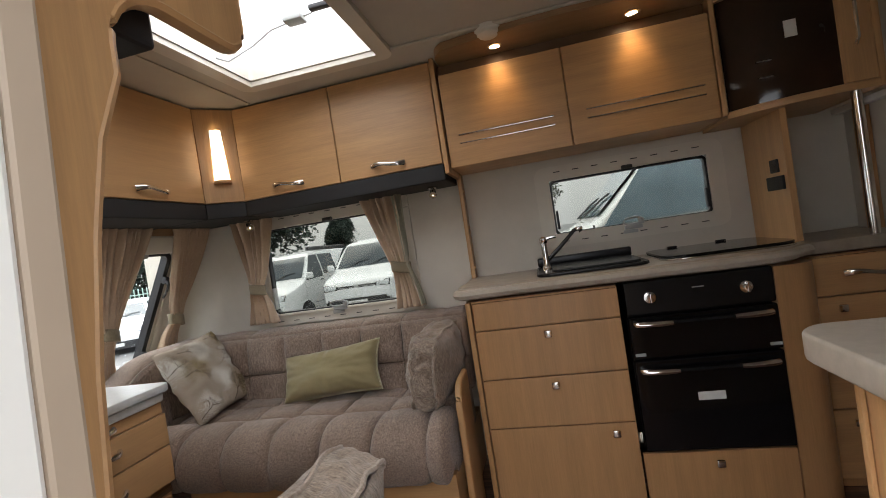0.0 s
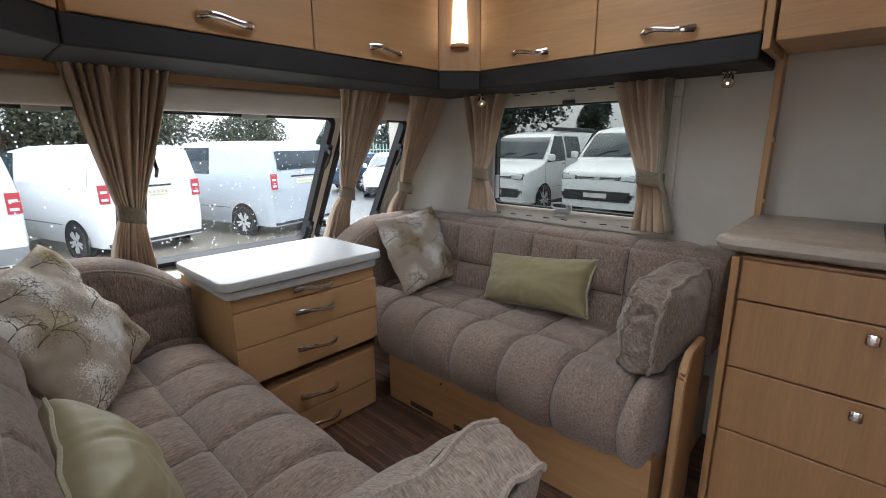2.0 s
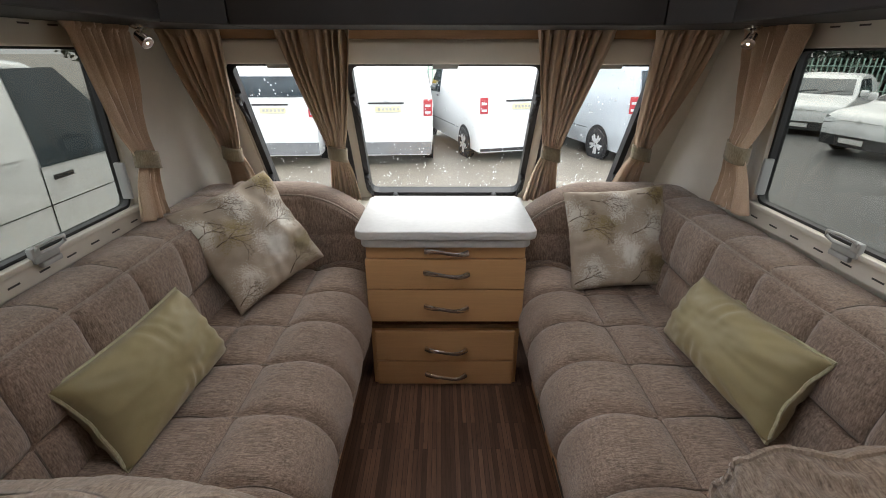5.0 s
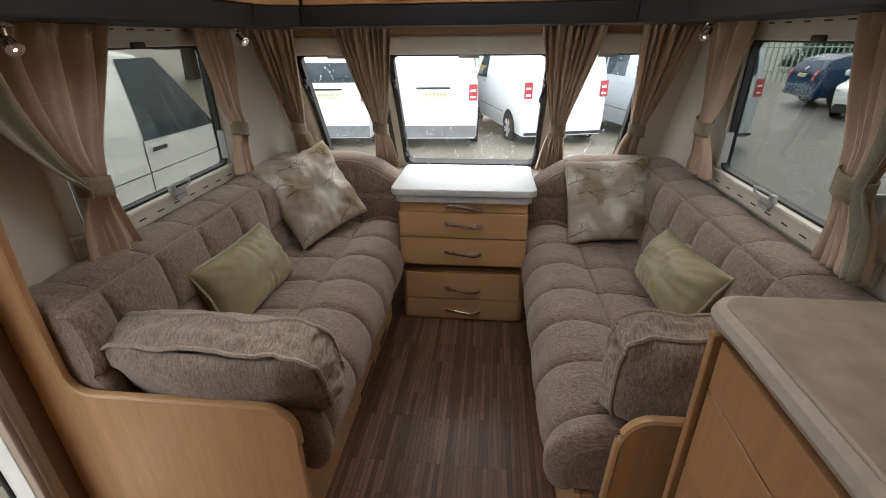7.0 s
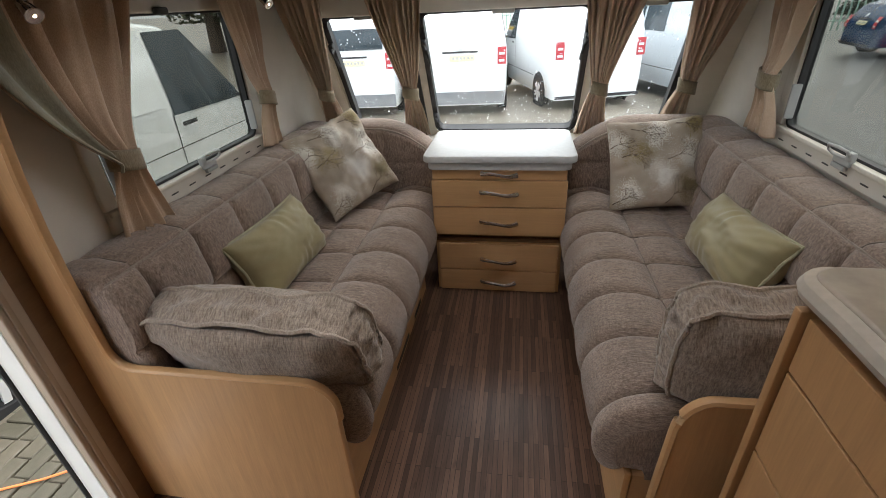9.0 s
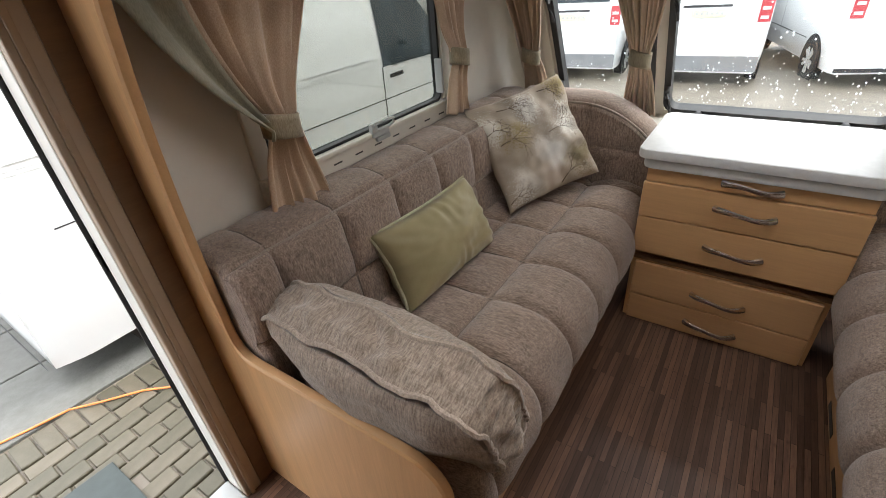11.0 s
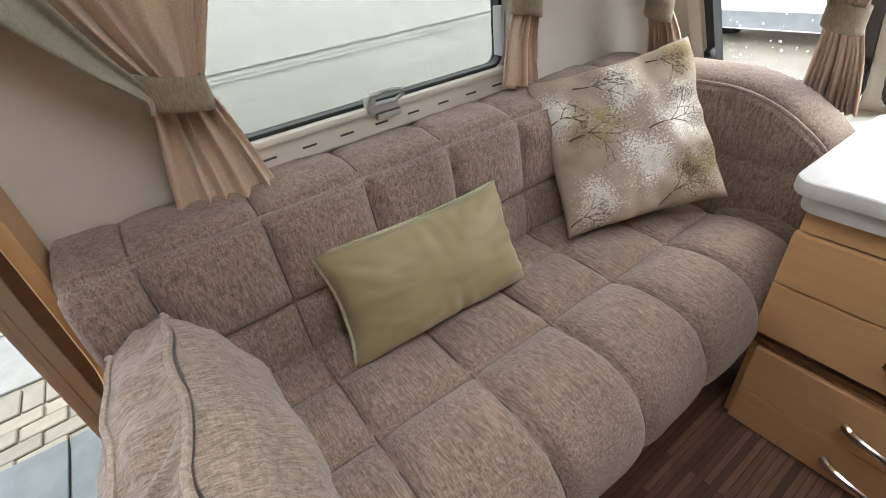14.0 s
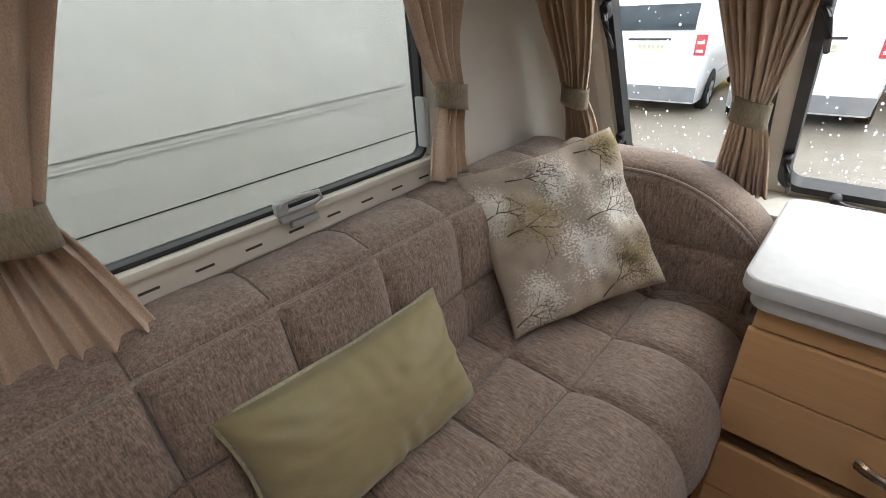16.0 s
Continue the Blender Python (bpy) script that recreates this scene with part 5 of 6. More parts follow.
for i, y in enumerate((-1.52, -2.06)):
    dl = thing("downlight", (0.69, y, 1.893), "small lit round downlight in a chrome ring", "downlight", "downlights")
    part("ring", lathe([(0.030, 0), (0.030, -0.004), (0.022, -0.006), (0.021, -0.001)], pose(0.69, y, 1.8945), 18), CHROME, dl)
    part("lens", lathe([(0.0205, -0.002), (0.015, -0.0035), (0.002, -0.004)], pose(0.69, y, 1.8945), 14), SPOTLENS, dl)
    ld = bpy.data.lights.new("downlight_beam", "SPOT")
    ld.energy, ld.color, ld.spot_size, ld.spot_blend, ld.shadow_soft_size = 0.9, (1.0, 0.62, 0.27), radians(80), 1.0, 0.02
    lo = new("downlight_beam", ld)
    lo.matrix_basis = look((0.685, y, 1.886), (0.745, y, 1.66))

# display cabinet with smoked glass, curved shelf below it
dc = thing("display_cabinet", (0.85, -2.6, 1.43), "oak display cabinet with a curved smoked glass door", "cabinet")
q = [(1.047, -2.3675)] + [(0.76, -2.3675), (0.70, -2.45), (0.655, -2.56), (0.63, -2.70), (0.63, -2.80), (1.047, -2.80)]
part("shelf", prism(q, 1.425, 1.452, "z", 0.004), WOOD_Y, dc, "curved oak shelf")
part("top", prism(q, 1.88, 1.925, "z", 0.003), WOOD_Y, dc)
gl = bmesh.new()
qs = [(0.775, -2.38), (0.718, -2.455), (0.672, -2.565), (0.648, -2.70)]
sheet(lambda u, v: Vector((*Vector(qs[min(2, int(u * 3))]).lerp(Vector(qs[min(2, int(u * 3)) + 1]), u * 3 - min(2, int(u * 3))), lerp(1.452, 1.88, v))), 12, 4, gl)
part("glass_door", gl, SMOKE, dc, "dark smoked glass door", angle=85)
part("price_tag", boxm(0.655, 0.657, -2.585, -2.545, 1.66, 1.72, 0), PAPER, dc, "white paper tag")
part("side_board", boxm(0.630, 1.047, -2.82, -2.7985, 1.425, 1.925, 0.003), WOOD_V, dc)
part("handle", tube([(0.628, -2.74, 1.58), (0.612, -2.74, 1.60), (0.612, -2.74, 1.72), (0.628, -2.74, 1.74)], 0.006, 8), CHROME, dc)
part("post", boxm(0.632, 0.66, -2.797, -2.70, 1.4525, 1.88, 0.003), WOOD_V, dc)
for z in (1.54, 1.60):
    part("inlay", boxm(0.690, 0.698, -2.51, -2.46, z, z + 0.004, 0), CHROME, dc)

tp_ = thing("socket_panel", (0.9, -2.52, 0.92), "oak upright panel with black sockets", "panel")
part("board", boxm(0.715, 1.047, -2.545, -2.522, 0.9185, 1.424, 0.002), WOOD_V, tp_)
part("switch_plate", boxm(0.765, 0.822, -2.5215, -2.512, 1.190, 1.242, 0.003), BLACKENAMEL, tp_, "black switch plate")
part("socket_plate", boxm(0.735, 0.862, -2.5215, -2.512, 1.122, 1.176, 0.003), BLACKENAMEL, tp_, "black double socket plate")
mr = thing("bathroom_door_frame", (0.75, -2.72, 0.918), "pale door and oak strip beyond the worktop", "door")
part("pale_board", boxm(0.66, 0.985, -2.90, -2.88, 0.9185, 1.424, 0.002), WALLVINYL, mr)
part("oak_strip", boxm(0.83, 0.90, -2.878, -2.86, 0.9185, 1.40, 0.002), WOOD_V, mr)
part("white_rail", boxm(0.65, 0.99, -2.877, -2.84, 1.395, 1.42, 0.004), WHITEPL, mr)
part("chrome_pole", tube([(0.652, -2.735, 0.92), (0.652, -2.735, 1.425)], 0.016, 14), CHROME, thing("chrome_pole", (0.652, -2.735, 0.918), "upright chrome pole between worktop and shelf", "pole"))

# side unit behind the entrance
su = thing("side_cabinet", (-0.75, -2.4, 0), "oak side cabinet with a pale rounded worktop by the entrance", "cabinet")
part("body", prism([(-1.047, -2.03)] + arc(-0.43, -2.08, 0.05, 90, 0, 6) + [(-0.38, -2.85), (-1.047, -2.85)], 0.0, 0.835, "z", 0.002), WOOD_V, su)
part("lipping", boxm(-0.445, -0.433, -2.029, -2.021, 0.0, 0.8345, 0.002), WOOD_V, su)
part("top", prism([(-1.047, -1.975)] + arc(-0.41, -2.05, 0.07, 90, 0, 7) + [(-0.34, -2.85), (-1.047, -2.85)], 0.838, 0.885, "z", 0.006, 3), WORKEDGE, su, "pale laminate top")

# ---- entrance ----
dr = thing("door_1", (-HALF, -1.6, 0), "entrance opening with oak jambs and a white aluminium frame", "door", kind="structure")


def bow(z):
    """The side wall leans in towards the roof."""
    t = max(0, z - 0.92)
    return 0.022 * (1 - math.exp(-6.0 * t * t))


def curved_post(x0, x1, y0, y1, z1, bev):
    zs = [z1 * i / 24 for i in range(25)]
    return prism([(x0 + bow(z), z) for z in zs] + [(x1 + bow(z), z) for z in reversed(zs)], y0, y1, "y", bev)


part("frame_profile", boxm(-1.098, -1.035, DOOR[0] + 0.001, DOOR[0] + 0.044, -0.02, 1.855, 0.005), WHITEPL, dr, "white door frame profile")
part("frame_profile", curved_post(-1.098, -1.035, DOOR[1] - 0.044, DOOR[1] - 0.001, 1.855, 0.004), WHITEPL, dr, "white door frame profile curving in at the top")
part("inner_profile", curved_post(-1.0345, -1.008, DOOR[1] - 0.043, DOOR[1] + 0.006, 1.855, 0.004), plain("brown_profile", (0.38, 0.30, 0.225), 0.5), dr, "taupe inner frame profile")
part("profile_lip", curved_post(-1.012, -1.002, DOOR[1] - 0.030, DOOR[1] - 0.018, 1.85, 0.002), plain("brown_profile_lip", (0.33, 0.25, 0.18), 0.5), dr)
part("seal", curved_post(-1.104, -1.0985, DOOR[1] - 0.052, DOOR[1] - 0.02, 1.855, 0.0), RUBBER, dr)
part("head_profile", boxm(-1.098, -1.02, DOOR[0] + 0.045, DOOR[1] - 0.046, 1.81, 1.855, 0.005), WHITEPL, dr)
part("threshold", boxm(-1.098, -0.99, DOOR[0] + 0.045, DOOR[1] - 0.046, 0.0005, 0.014, 0.004), DULLMETAL, dr, "grey metal threshold")
# Strip in the door recess; the shade there is put into its colour.
part("jamb_back", curved_post(-1.047, -1.0125, DOOR[1] + 0.0075, -1.219, 1.925, 0.0), WOOD_GAP_SHADE, dr, "oak strip beside the door with recess shade in its colour")
part("lock_keep", boxm(-1.106, -1.0985, DOOR[1] - 0.05, DOOR[1] - 0.03, 0.78, 0.86, 0.002), CHROME, dr)

# ---- outside ----
def ground_z(x, y):
    return -0.60 + 0.016 * max(-8, min(x, 14)) - 0.028 * max(-6, min(y, 14))


def ground_mat():
    m, nt, b = mat("wet_yard", 0.45)
    v = coords(nt, (1, 1, 1))
    br = nt.nodes.new("ShaderNodeTexBrick")
    for k, val in (("Scale", 1.0), ("Mortar Size", 0.006), ("Brick Width", 0.21), ("Row Height", 0.105)):
        br.inputs[k].default_value = val
    br.inputs["Color1"].default_value = (0.115, 0.095, 0.073, 1)
    br.inputs["Color2"].default_value = (0.165, 0.138, 0.107, 1)
    br.inputs["Mortar"].default_value = (0.07, 0.066, 0.048, 1)
    nt.links.new(v, br.inputs["Vector"])
    asph = ramp(nt, noise_of(nt, v, 90, 4), (0.3, (0.055, 0.055, 0.057)), (0.7, (0.10, 0.10, 0.10)))
    stain = ramp(nt, noise_of(nt, v, 0.7, 4), (0.35, (0.42, 0.42, 0.40)), (0.65, (0.58, 0.58, 0.58)))
    sep = nt.nodes.new("ShaderNodeSeparateXYZ")
    nt.links.new(v, sep.inputs[0])
    g = nt.nodes.new("ShaderNodeMath")
    g.operation = "GREATER_THAN"
    g.inputs[1].default_value = 2.2
    lean = nt.nodes.new("ShaderNodeMath")
    lean.operation = "MULTIPLY_ADD"
    lean.inputs[1].default_value = -0.28
    nt.links.new(sep.outputs[1], lean.inputs[0])
    nt.links.new(sep.outputs[0], lean.inputs[2])
    nt.links.new(lean.outputs[0], g.inputs[0])
    c = mixed(nt, g.outputs[0], br.outputs[0], asph)
    nt.links.new(mixed(nt, 0.8, c, stain, "OVERLAY"), b.inputs["Base Color"])
    bump(nt, b, noise_of(nt, v, 60, 4), 0.3, 0.004)
    return m


GROUND = ground_mat()
xs = [-900, -120, -40, -14, -8, -4, 0, 4, 8, 14, 40, 120, 900]
ys = [-900, -120, -40, -14, -6, -3, 0, 3, 6, 10, 14, 40, 120, 900]
bm = bmesh.new()
gv = [[bm.verts.new((x, y, ground_z(x, y))) for y in ys] for x in xs]
for i in range(len(xs) - 1):
    for j in range(len(ys) - 1):
        bm.faces.new((gv[i][j], gv[i + 1][j], gv[i + 1][j + 1], gv[i][j + 1]))
solo("ground", bm, GROUND, "wet yard of block paving and grey asphalt", "ground", kind="structure")

WHITE_PAINT = plain("white_car_paint", (0.78, 0.79, 0.79), 0.18, vary=0.02, scale=2)
GREY_PAINT = plain("silver_blue_car_paint", (0.50, 0.54, 0.57), 0.2, 0.2, vary=0.04)
YELLOW_PAINT = plain("yellow_van_paint", (0.75, 0.50, 0.03), 0.3)
BLUE_PAINT = plain("blue_car_paint", (0.014, 0.045, 0.11), 0.2, vary=0.1)
CARGLASS = plain("dark_car_glass", (0.04, 0.052, 0.06), 0.04, vary=0.3, scale=3)
CARGLASS.node_tree.nodes["Principled BSDF"].inputs["Specular IOR Level"].default_value = 0.3
# Pale blue stands for the sky's reflection, put into the glass colour.
SKYGLASS = plain("car_glass_painted_sky", (0.17, 0.235, 0.28), 0.04, vary=0.25, scale=3)
TYRE = plain("tyre_rubber", (0.022, 0.022, 0.023), 0.8, vary=0.2)
ALLOY = plain("alloy_rim", (0.66, 0.66, 0.66), 0.3, 0.3)
TAIL = plain("red_tail_lens", (0.45, 0.05, 0.06), 0.15, vary=0.2, scale=60)
HEADLENS = plain("headlamp_lens", (0.60, 0.62, 0.63), 0.1, vary=0.3, scale=30)
PLATE_Y = plain("yellow_plate", (0.72, 0.66, 0.42), 0.4)
PLATE_W = plain("white_plate", (0.75, 0.75, 0.72), 0.4)
CARBLACK = plain("black_car_plastic", (0.03, 0.03, 0.032), 0.6, vary=0.2)
ARCHMAT = plain("dark_wheel_arch", (0.012, 0.012, 0.013), 0.9)

VAN = dict(length=4.9, half=0.95, top=[(0.0, 0.62), (0.02, 0.82), (0.06, 0.98), (0.13, 1.06), (0.40, 1.15), (0.85, 1.26), (0.95, 1.30), (1.50, 1.84), (1.72, 1.97), (2.3, 2.04), (3.6, 2.06), (4.5, 2.03), (4.78, 1.97), (4.88, 1.60), (4.90, 1.0), (4.90, 0.5)],
           belt=1.28, wheels=(0.90, 4.02), r=0.335, roof_in=0.80, ws=(0.98, 1.56), front_door=(1.02, 2.03))
CAR = dict(length=4.3, half=0.90, top=[(0.0, 0.50), (0.02, 0.62), (0.07, 0.74), (0.16, 0.80), (0.40, 0.88), (1.05, 0.99), (1.15, 1.02), (1.80, 1.42), (2.1, 1.53), (2.7, 1.58), (3.5, 1.54), (3.95, 1.40), (4.2, 1.08), (4.29, 0.9), (4.3, 0.5)],
           belt=1.0, wheels=(0.82, 3.42), r=0.32, roof_in=0.72, ws=(1.18, 1.80), front_door=(1.35, 2.25))


def vehicle(name, spec, at, heading, paint, label, rear_window=False, side_windows=False, scale=1.0, bumper=None, skirt=None, mirrors=True, awning=False, glazing=None):
    """Local: u runs from the nose backwards, w to the vehicle's left, z up. heading: degrees from +y, anticlockwise, that the nose points."""
    glazing = glazing or CARGLASS
    th = thing(name, (at[0], at[1], ground_z(*at)), label, "van" if spec is VAN else "car", "parked vehicles")
    L, H = spec["length"], spec["half"]
    a = radians(heading)
    fwd, left = Vector((-math.sin(a), math.cos(a), 0)), Vector((-math.cos(a), -math.sin(a), 0))
    base = Vector((at[0], at[1], ground_z(*at)))

    def P(u, w, z):
        return base + scale * (fwd * (L / 2 - u) + left * w + Vector((0, 0, z)))

    tops = spec["top"]

    def top_at(u):
        for (u0, z0), (u1, z1) in zip(tops, tops[1:]):
            if u <= u1:
                return lerp(z0, z1, (u - u0) / (u1 - u0) if u1 > u0 else 1)
        return tops[-1][1]

    zmax = max(z for _, z in tops)

    def halfw(u, z):
        w = H
        if u < 0.5:
            w *= 0.84 + 0.16 * math.sin(u / 0.5 * math.pi / 2) ** 0.8
        if u > L - 0.25:
            w *= 1 - 0.06 * ((u - L + 0.25) / 0.25) ** 2
        b = spec["belt"]
        if z > b:
            w *= lerp(1, spec["roof_in"] / H, ((z - b) / (zmax - b)) ** 1.25)
        if z < 0.6:
            w *= 1 - 0.05 * (0.6 - z) / 0.4
        return w
    us = sorted({u for u, _ in tops} | {i * L / 26 for i in range(27)})
    nz, nt_ = 12, 8

    def section(u):
        zt, zb = top_at(u), 0.27
        pts = []
        for k in range(nz):
            z = lerp(zb, zt - 0.07, k / (nz - 1))
            pts.append((halfw(u, z), z))
        we = pts[-1][0]
        for k in range(1, nt_ + 1):
            t = k / nt_ * math.pi / 2
            pts.append((we * (math.cos(t) ** 0.35 if k < nt_ else 0), zt - 0.07 + 0.07 * math.sin(t) ** 0.8))
        return pts
    bm = bmesh.new()
    loops = []
    for u in us:
        s = section(u)
        ring = [bm.verts.new(P(u, w, z)) for w, z in s] + [bm.verts.new(P(u, -w, z)) for w, z in reversed(s[:-1])]
        loops.append(ring)
    for A, B in zip(loops, loops[1:]):
        for i in range(len(A) - 1):
            bm.faces.new((A[i], A[i + 1], B[i + 1], B[i]))
    for lp in (loops[0], loops[-1]):
        bm.faces.new(lp)
    part("body", bm, paint, th, angle=50)

    def side_patch(nm, poly, sgn, material, off=0.006, parent=th):
        """poly: 4 corners (u, z), lower front, lower rear, upper rear, upper front, wrapped on the side."""
        def f(p, q):
            u = lerp(lerp(poly[0][0], poly[1][0], p), lerp(poly[3][0], poly[2][0], p), q)
            z = lerp(lerp(poly[0][1], poly[1][1], p), lerp(poly[3][1], poly[2][1], p), q)
            return P(u, sgn * (halfw(u, z) + off), z)
        ob = part(nm, sheet(f, 8, 6), material, parent)
        return ob
    b = spec["belt"]
    f0, f1 = spec["front_door"]
    zt = zmax - 0.15
    for sgn in (-1, 1):
        side_patch("side_window", [(f0 - 0.02, b - 0.02), (f1, b), (f1 - 0.06, zt), (f0 + 0.50, zt)], sgn, glazing)
        if side_windows or spec is CAR:
            side_patch("side_window", [(f1 + 0.08, b + 0.06), (f1 + 0.98, b + 0.06), (f1 + 0.92, zt), (f1 + 0.02, zt)], sgn, glazing)
        for u in ((f0 - 0.06, f1 + 0.04) if spec is CAR else (f0 - 0.06, f1 + 0.03)):
            side_patch("door_gap", [(u, 0.42), (u + 0.012, 0.42), (u + 0.012 - 0.03, b), (u - 0.03, b)], sgn, CARBLACK, 0.003)
        side_patch("crease", [(0.85, b - 0.27), (L - 0.3, b - 0.27), (L - 0.3, b - 0.262), (0.85, b - 0.262)], sgn, CARBLACK if skirt else paint, 0.004)
        side_patch("sill_line", [(1.35, 0.62), (L - 1.3, 0.62), (L - 1.3, 0.635), (1.35, 0.635)], sgn, CARBLACK, 0.003)
        if spec is VAN and not side_windows:
            for z in (b + 0.03, b + 0.05):
                side_patch("panel_ridge", [(f1 + 0.1, z), (L - 0.15, z), (L - 0.15, z + 0.012), (f1 + 0.1, z + 0.012)], sgn, paint, 0.008)
            for u0, u1 in ((f1 + 0.10, L - 0.25),):
                side_patch("pressed_panel", [(u0, b + 0.08), (u1, b + 0.08), (u1, zmax - 0.16), (u0, zmax - 0.16)], sgn, paint, 0.010)
        side_patch("door_handle", [(f1 - 0.24, b - 0.10), (f1 - 0.05, b - 0.10), (f1 - 0.05, b - 0.065), (f1 - 0.24, b - 0.065)], sgn, CARBLACK, 0.025)
        if mirrors:
            part("mirror", box(bmesh.new(), -0.045, 0.05, -0.09, 0.09, -0.085, 0.085, 0.04, 3, m=Matrix.Translation(P(f0 + 0.02, sgn * (H + 0.11), b + 0.10)) @ Matrix.Rotation(a + math.pi / 2, 4, "Z") @ Matrix.Scale(scale, 4)), paint, th)
        for u in spec["wheels"]:
            r = spec["r"]
            out = left * sgn
            M = Matrix.Translation(P(u, sgn * (H - 0.11), r)) @ out.to_track_quat("Z", "Y").to_matrix().to_4x4() @ Matrix.Scale(scale, 4)
            part("arch", lathe([(0.01, 0.100), (r + 0.055, 0.100), (r + 0.075, 0.118), (r + 0.05, 0.122), (0.02, 0.112)], M, 26), ARCHMAT, th, "dark wheel arch")
            wh = part("wheel", lathe([(r * 0.62, -0.05), (r * 0.95, -0.05), (r, -0.02), (r, 0.10), (r * 0.95, 0.135), (r * 0.70, 0.14), (r * 0.64, 0.125)], M, 26), TYRE, th, "black tyre")
            part("rim", lathe([(r * 0.67, 0.118), (r * 0.66, 0.136), (r * 0.60, 0.136), (r * 0.56, 0.116), (0.01, 0.114)], M, 26), ARCHMAT, wh)
            for k in range(10):
                part("spoke", box(bmesh.new(), 0.03, r * 0.63, -0.022, 0.022, 0.118, 0.140, 0, m=M @ Matrix.Rotation(radians(36 * k + (7 if k % 2 else -7)), 4, "Z")), ALLOY, wh)
    # glass and fittings front and rear
    w0, w1 = spec["ws"]
    part("windscreen", sheet(lambda p, q: P(lerp(w0, w1, q), lerp(-1, 1, p) * (halfw(lerp(w0, w1, q), top_at(lerp(w0, w1, q))) - 0.10), top_at(lerp(w0, w1, q)) + 0.012), 10, 8), glazing, th)
    lift = 0.0 if spec is VAN else -0.25

    def skin_u(w, z):
        """How far back the rounded nose lies at this width and height."""
        u = 0.0
        while u < 1.2 and (top_at(u) < z + 0.02 or halfw(u, z) < abs(w) + 0.004):
            u += 0.012
        return u

    def nose(nm, poly, material, off=0.012, nu=12, nv=4, parent=th):
        """poly: lower inner, lower outer, upper outer, upper inner corner as (w, z)."""
        def f(p, q):
            w = lerp(lerp(poly[0][0], poly[1][0], p), lerp(poly[3][0], poly[2][0], p), q)
            z = lerp(lerp(poly[0][1], poly[1][1], p), lerp(poly[3][1], poly[2][1], p), q) + lift
            return P(skin_u(w, z) - off, w, z)
        return part(nm, sheet(f, nu, nv), material, parent)

    def bar(nm, w, z_0, z_1, material, off=0.012, parent=th):
        return nose(nm, [(-w, z_0), (w, z_0), (w, z_1), (-w, z_1)], material, off, 24, 3, parent)
    g = bar("grille", 0.47, 0.865, 0.975, CARBLACK)
    for z in (0.905, 0.945):
        bar("grille_bar", 0.46, z - 0.005, z + 0.005, ALLOY, 0.020, g)
    bar("lower_intake", 0.74, 0.43, 0.65, CARBLACK)
    bar("number_plate", 0.26, 0.50, 0.60, PLATE_W, 0.026)
    bar("bumper_gap", 0.74, 0.735, 0.750, CARBLACK, 0.010)
    for sgn in (-1, 1):
        hl = nose("headlight", [(sgn * 0.47, 0.87), (sgn * 0.83, 0.86), (sgn * 0.85, 1.01), (sgn * 0.47, 0.975)], CARBLACK, 0.014)
        nose("lens", [(sgn * 0.50, 0.885), (sgn * 0.80, 0.875), (sgn * 0.82, 0.99), (sgn * 0.52, 0.962)], HEADLENS, 0.021, parent=hl)
        nose("fog_lamp_recess", [(sgn * 0.70, 0.50), (sgn * 0.83, 0.50), (sgn * 0.84, 0.60), (sgn * 0.70, 0.60)], CARBLACK)
    part("badge", lathe([(0.06, 0), (0.06, 0.01), (0.045, 0.014)], Matrix.Translation(P(skin_u(0, 0.92 + lift) - 0.015, 0, 0.92 + lift)) @ fwd.to_track_quat("Z", "Y").to_matrix().to_4x4() @ Matrix.Scale(scale, 4), 18), ALLOY, th, "plain round badge")
    for w in (-0.52, 0.10):
        part("wiper", tube([P(w0 - 0.02, w, top_at(w0) + 0.02), P(w0 + 0.10, w + 0.25, top_at(w0 + 0.10) + 0.03), P(w0 + 0.13, w + 0.5, top_at(w0 + 0.13) + 0.03)], 0.010, 5), CARBLACK, th)
    if awning:
        part("roof_awning", box(bmesh.new(), -0.06, 0.06, -1.25, 1.25, -0.05, 0.06, 0.03, m=Matrix.Translation(P(3.0, 0.72, zmax + 0.03)) @ Matrix.Rotation(a, 4, "Z")), CARBLACK, th, "black roof awning case")

    def tail(nm, w_0, w_1, z_0, z_1, material, off=0.012, parent=th):
        def f(p, q):
            w, z = lerp(w_0, w_1, p), lerp(z_0, z_1, q)
            u = L
            for (u0, za), (u1, zb) in zip(tops, tops[1:]):
                if za >= z >= zb and u0 > L / 2:
                    u = lerp(u0, u1, (za - z) / (za - zb) if za > zb else 1)
            return P(u + off, w, z)
        return part(nm, sheet(f, 6, 4), material, parent)
    for sgn in (-1, 1):
        t = tail("tail_light", sgn * (H - 0.20), sgn * (H - 0.025), b - 0.22, b + 0.10, TAIL, 0.018)
        for z in (b - 0.15, b - 0.02):
            tail("clear_lens", sgn * (H - 0.17), sgn * (H - 0.06), z - 0.025, z + 0.02, HEADLENS, 0.022, t)
    tail("rear_strip", -0.36, 0.36, b + 0.01, b + 0.045, CARBLACK)
    tail("rear_plate", -0.30, 0.22, b - 0.14, b - 0.03, PLATE_Y, 0.016)
    for k in range(6):
        tail("plate_mark", -0.26 + k * 0.075, -0.215 + k * 0.075, b - 0.11, b - 0.06, DULLMETAL, 0.019)
    tail("rear_bumper", -H + 0.05, H - 0.05, 0.30, 0.55 if bumper else 0.36, bumper or CARBLACK, 0.035)
    tail("rear_badge", -0.05, 0.05, b + 0.07, b + 0.17, ALLOY, 0.016)
    if rear_window:
        tail("rear_window", -H + 0.24, H - 0.24, b + 0.17, zmax - 0.22, glazing, 0.016)
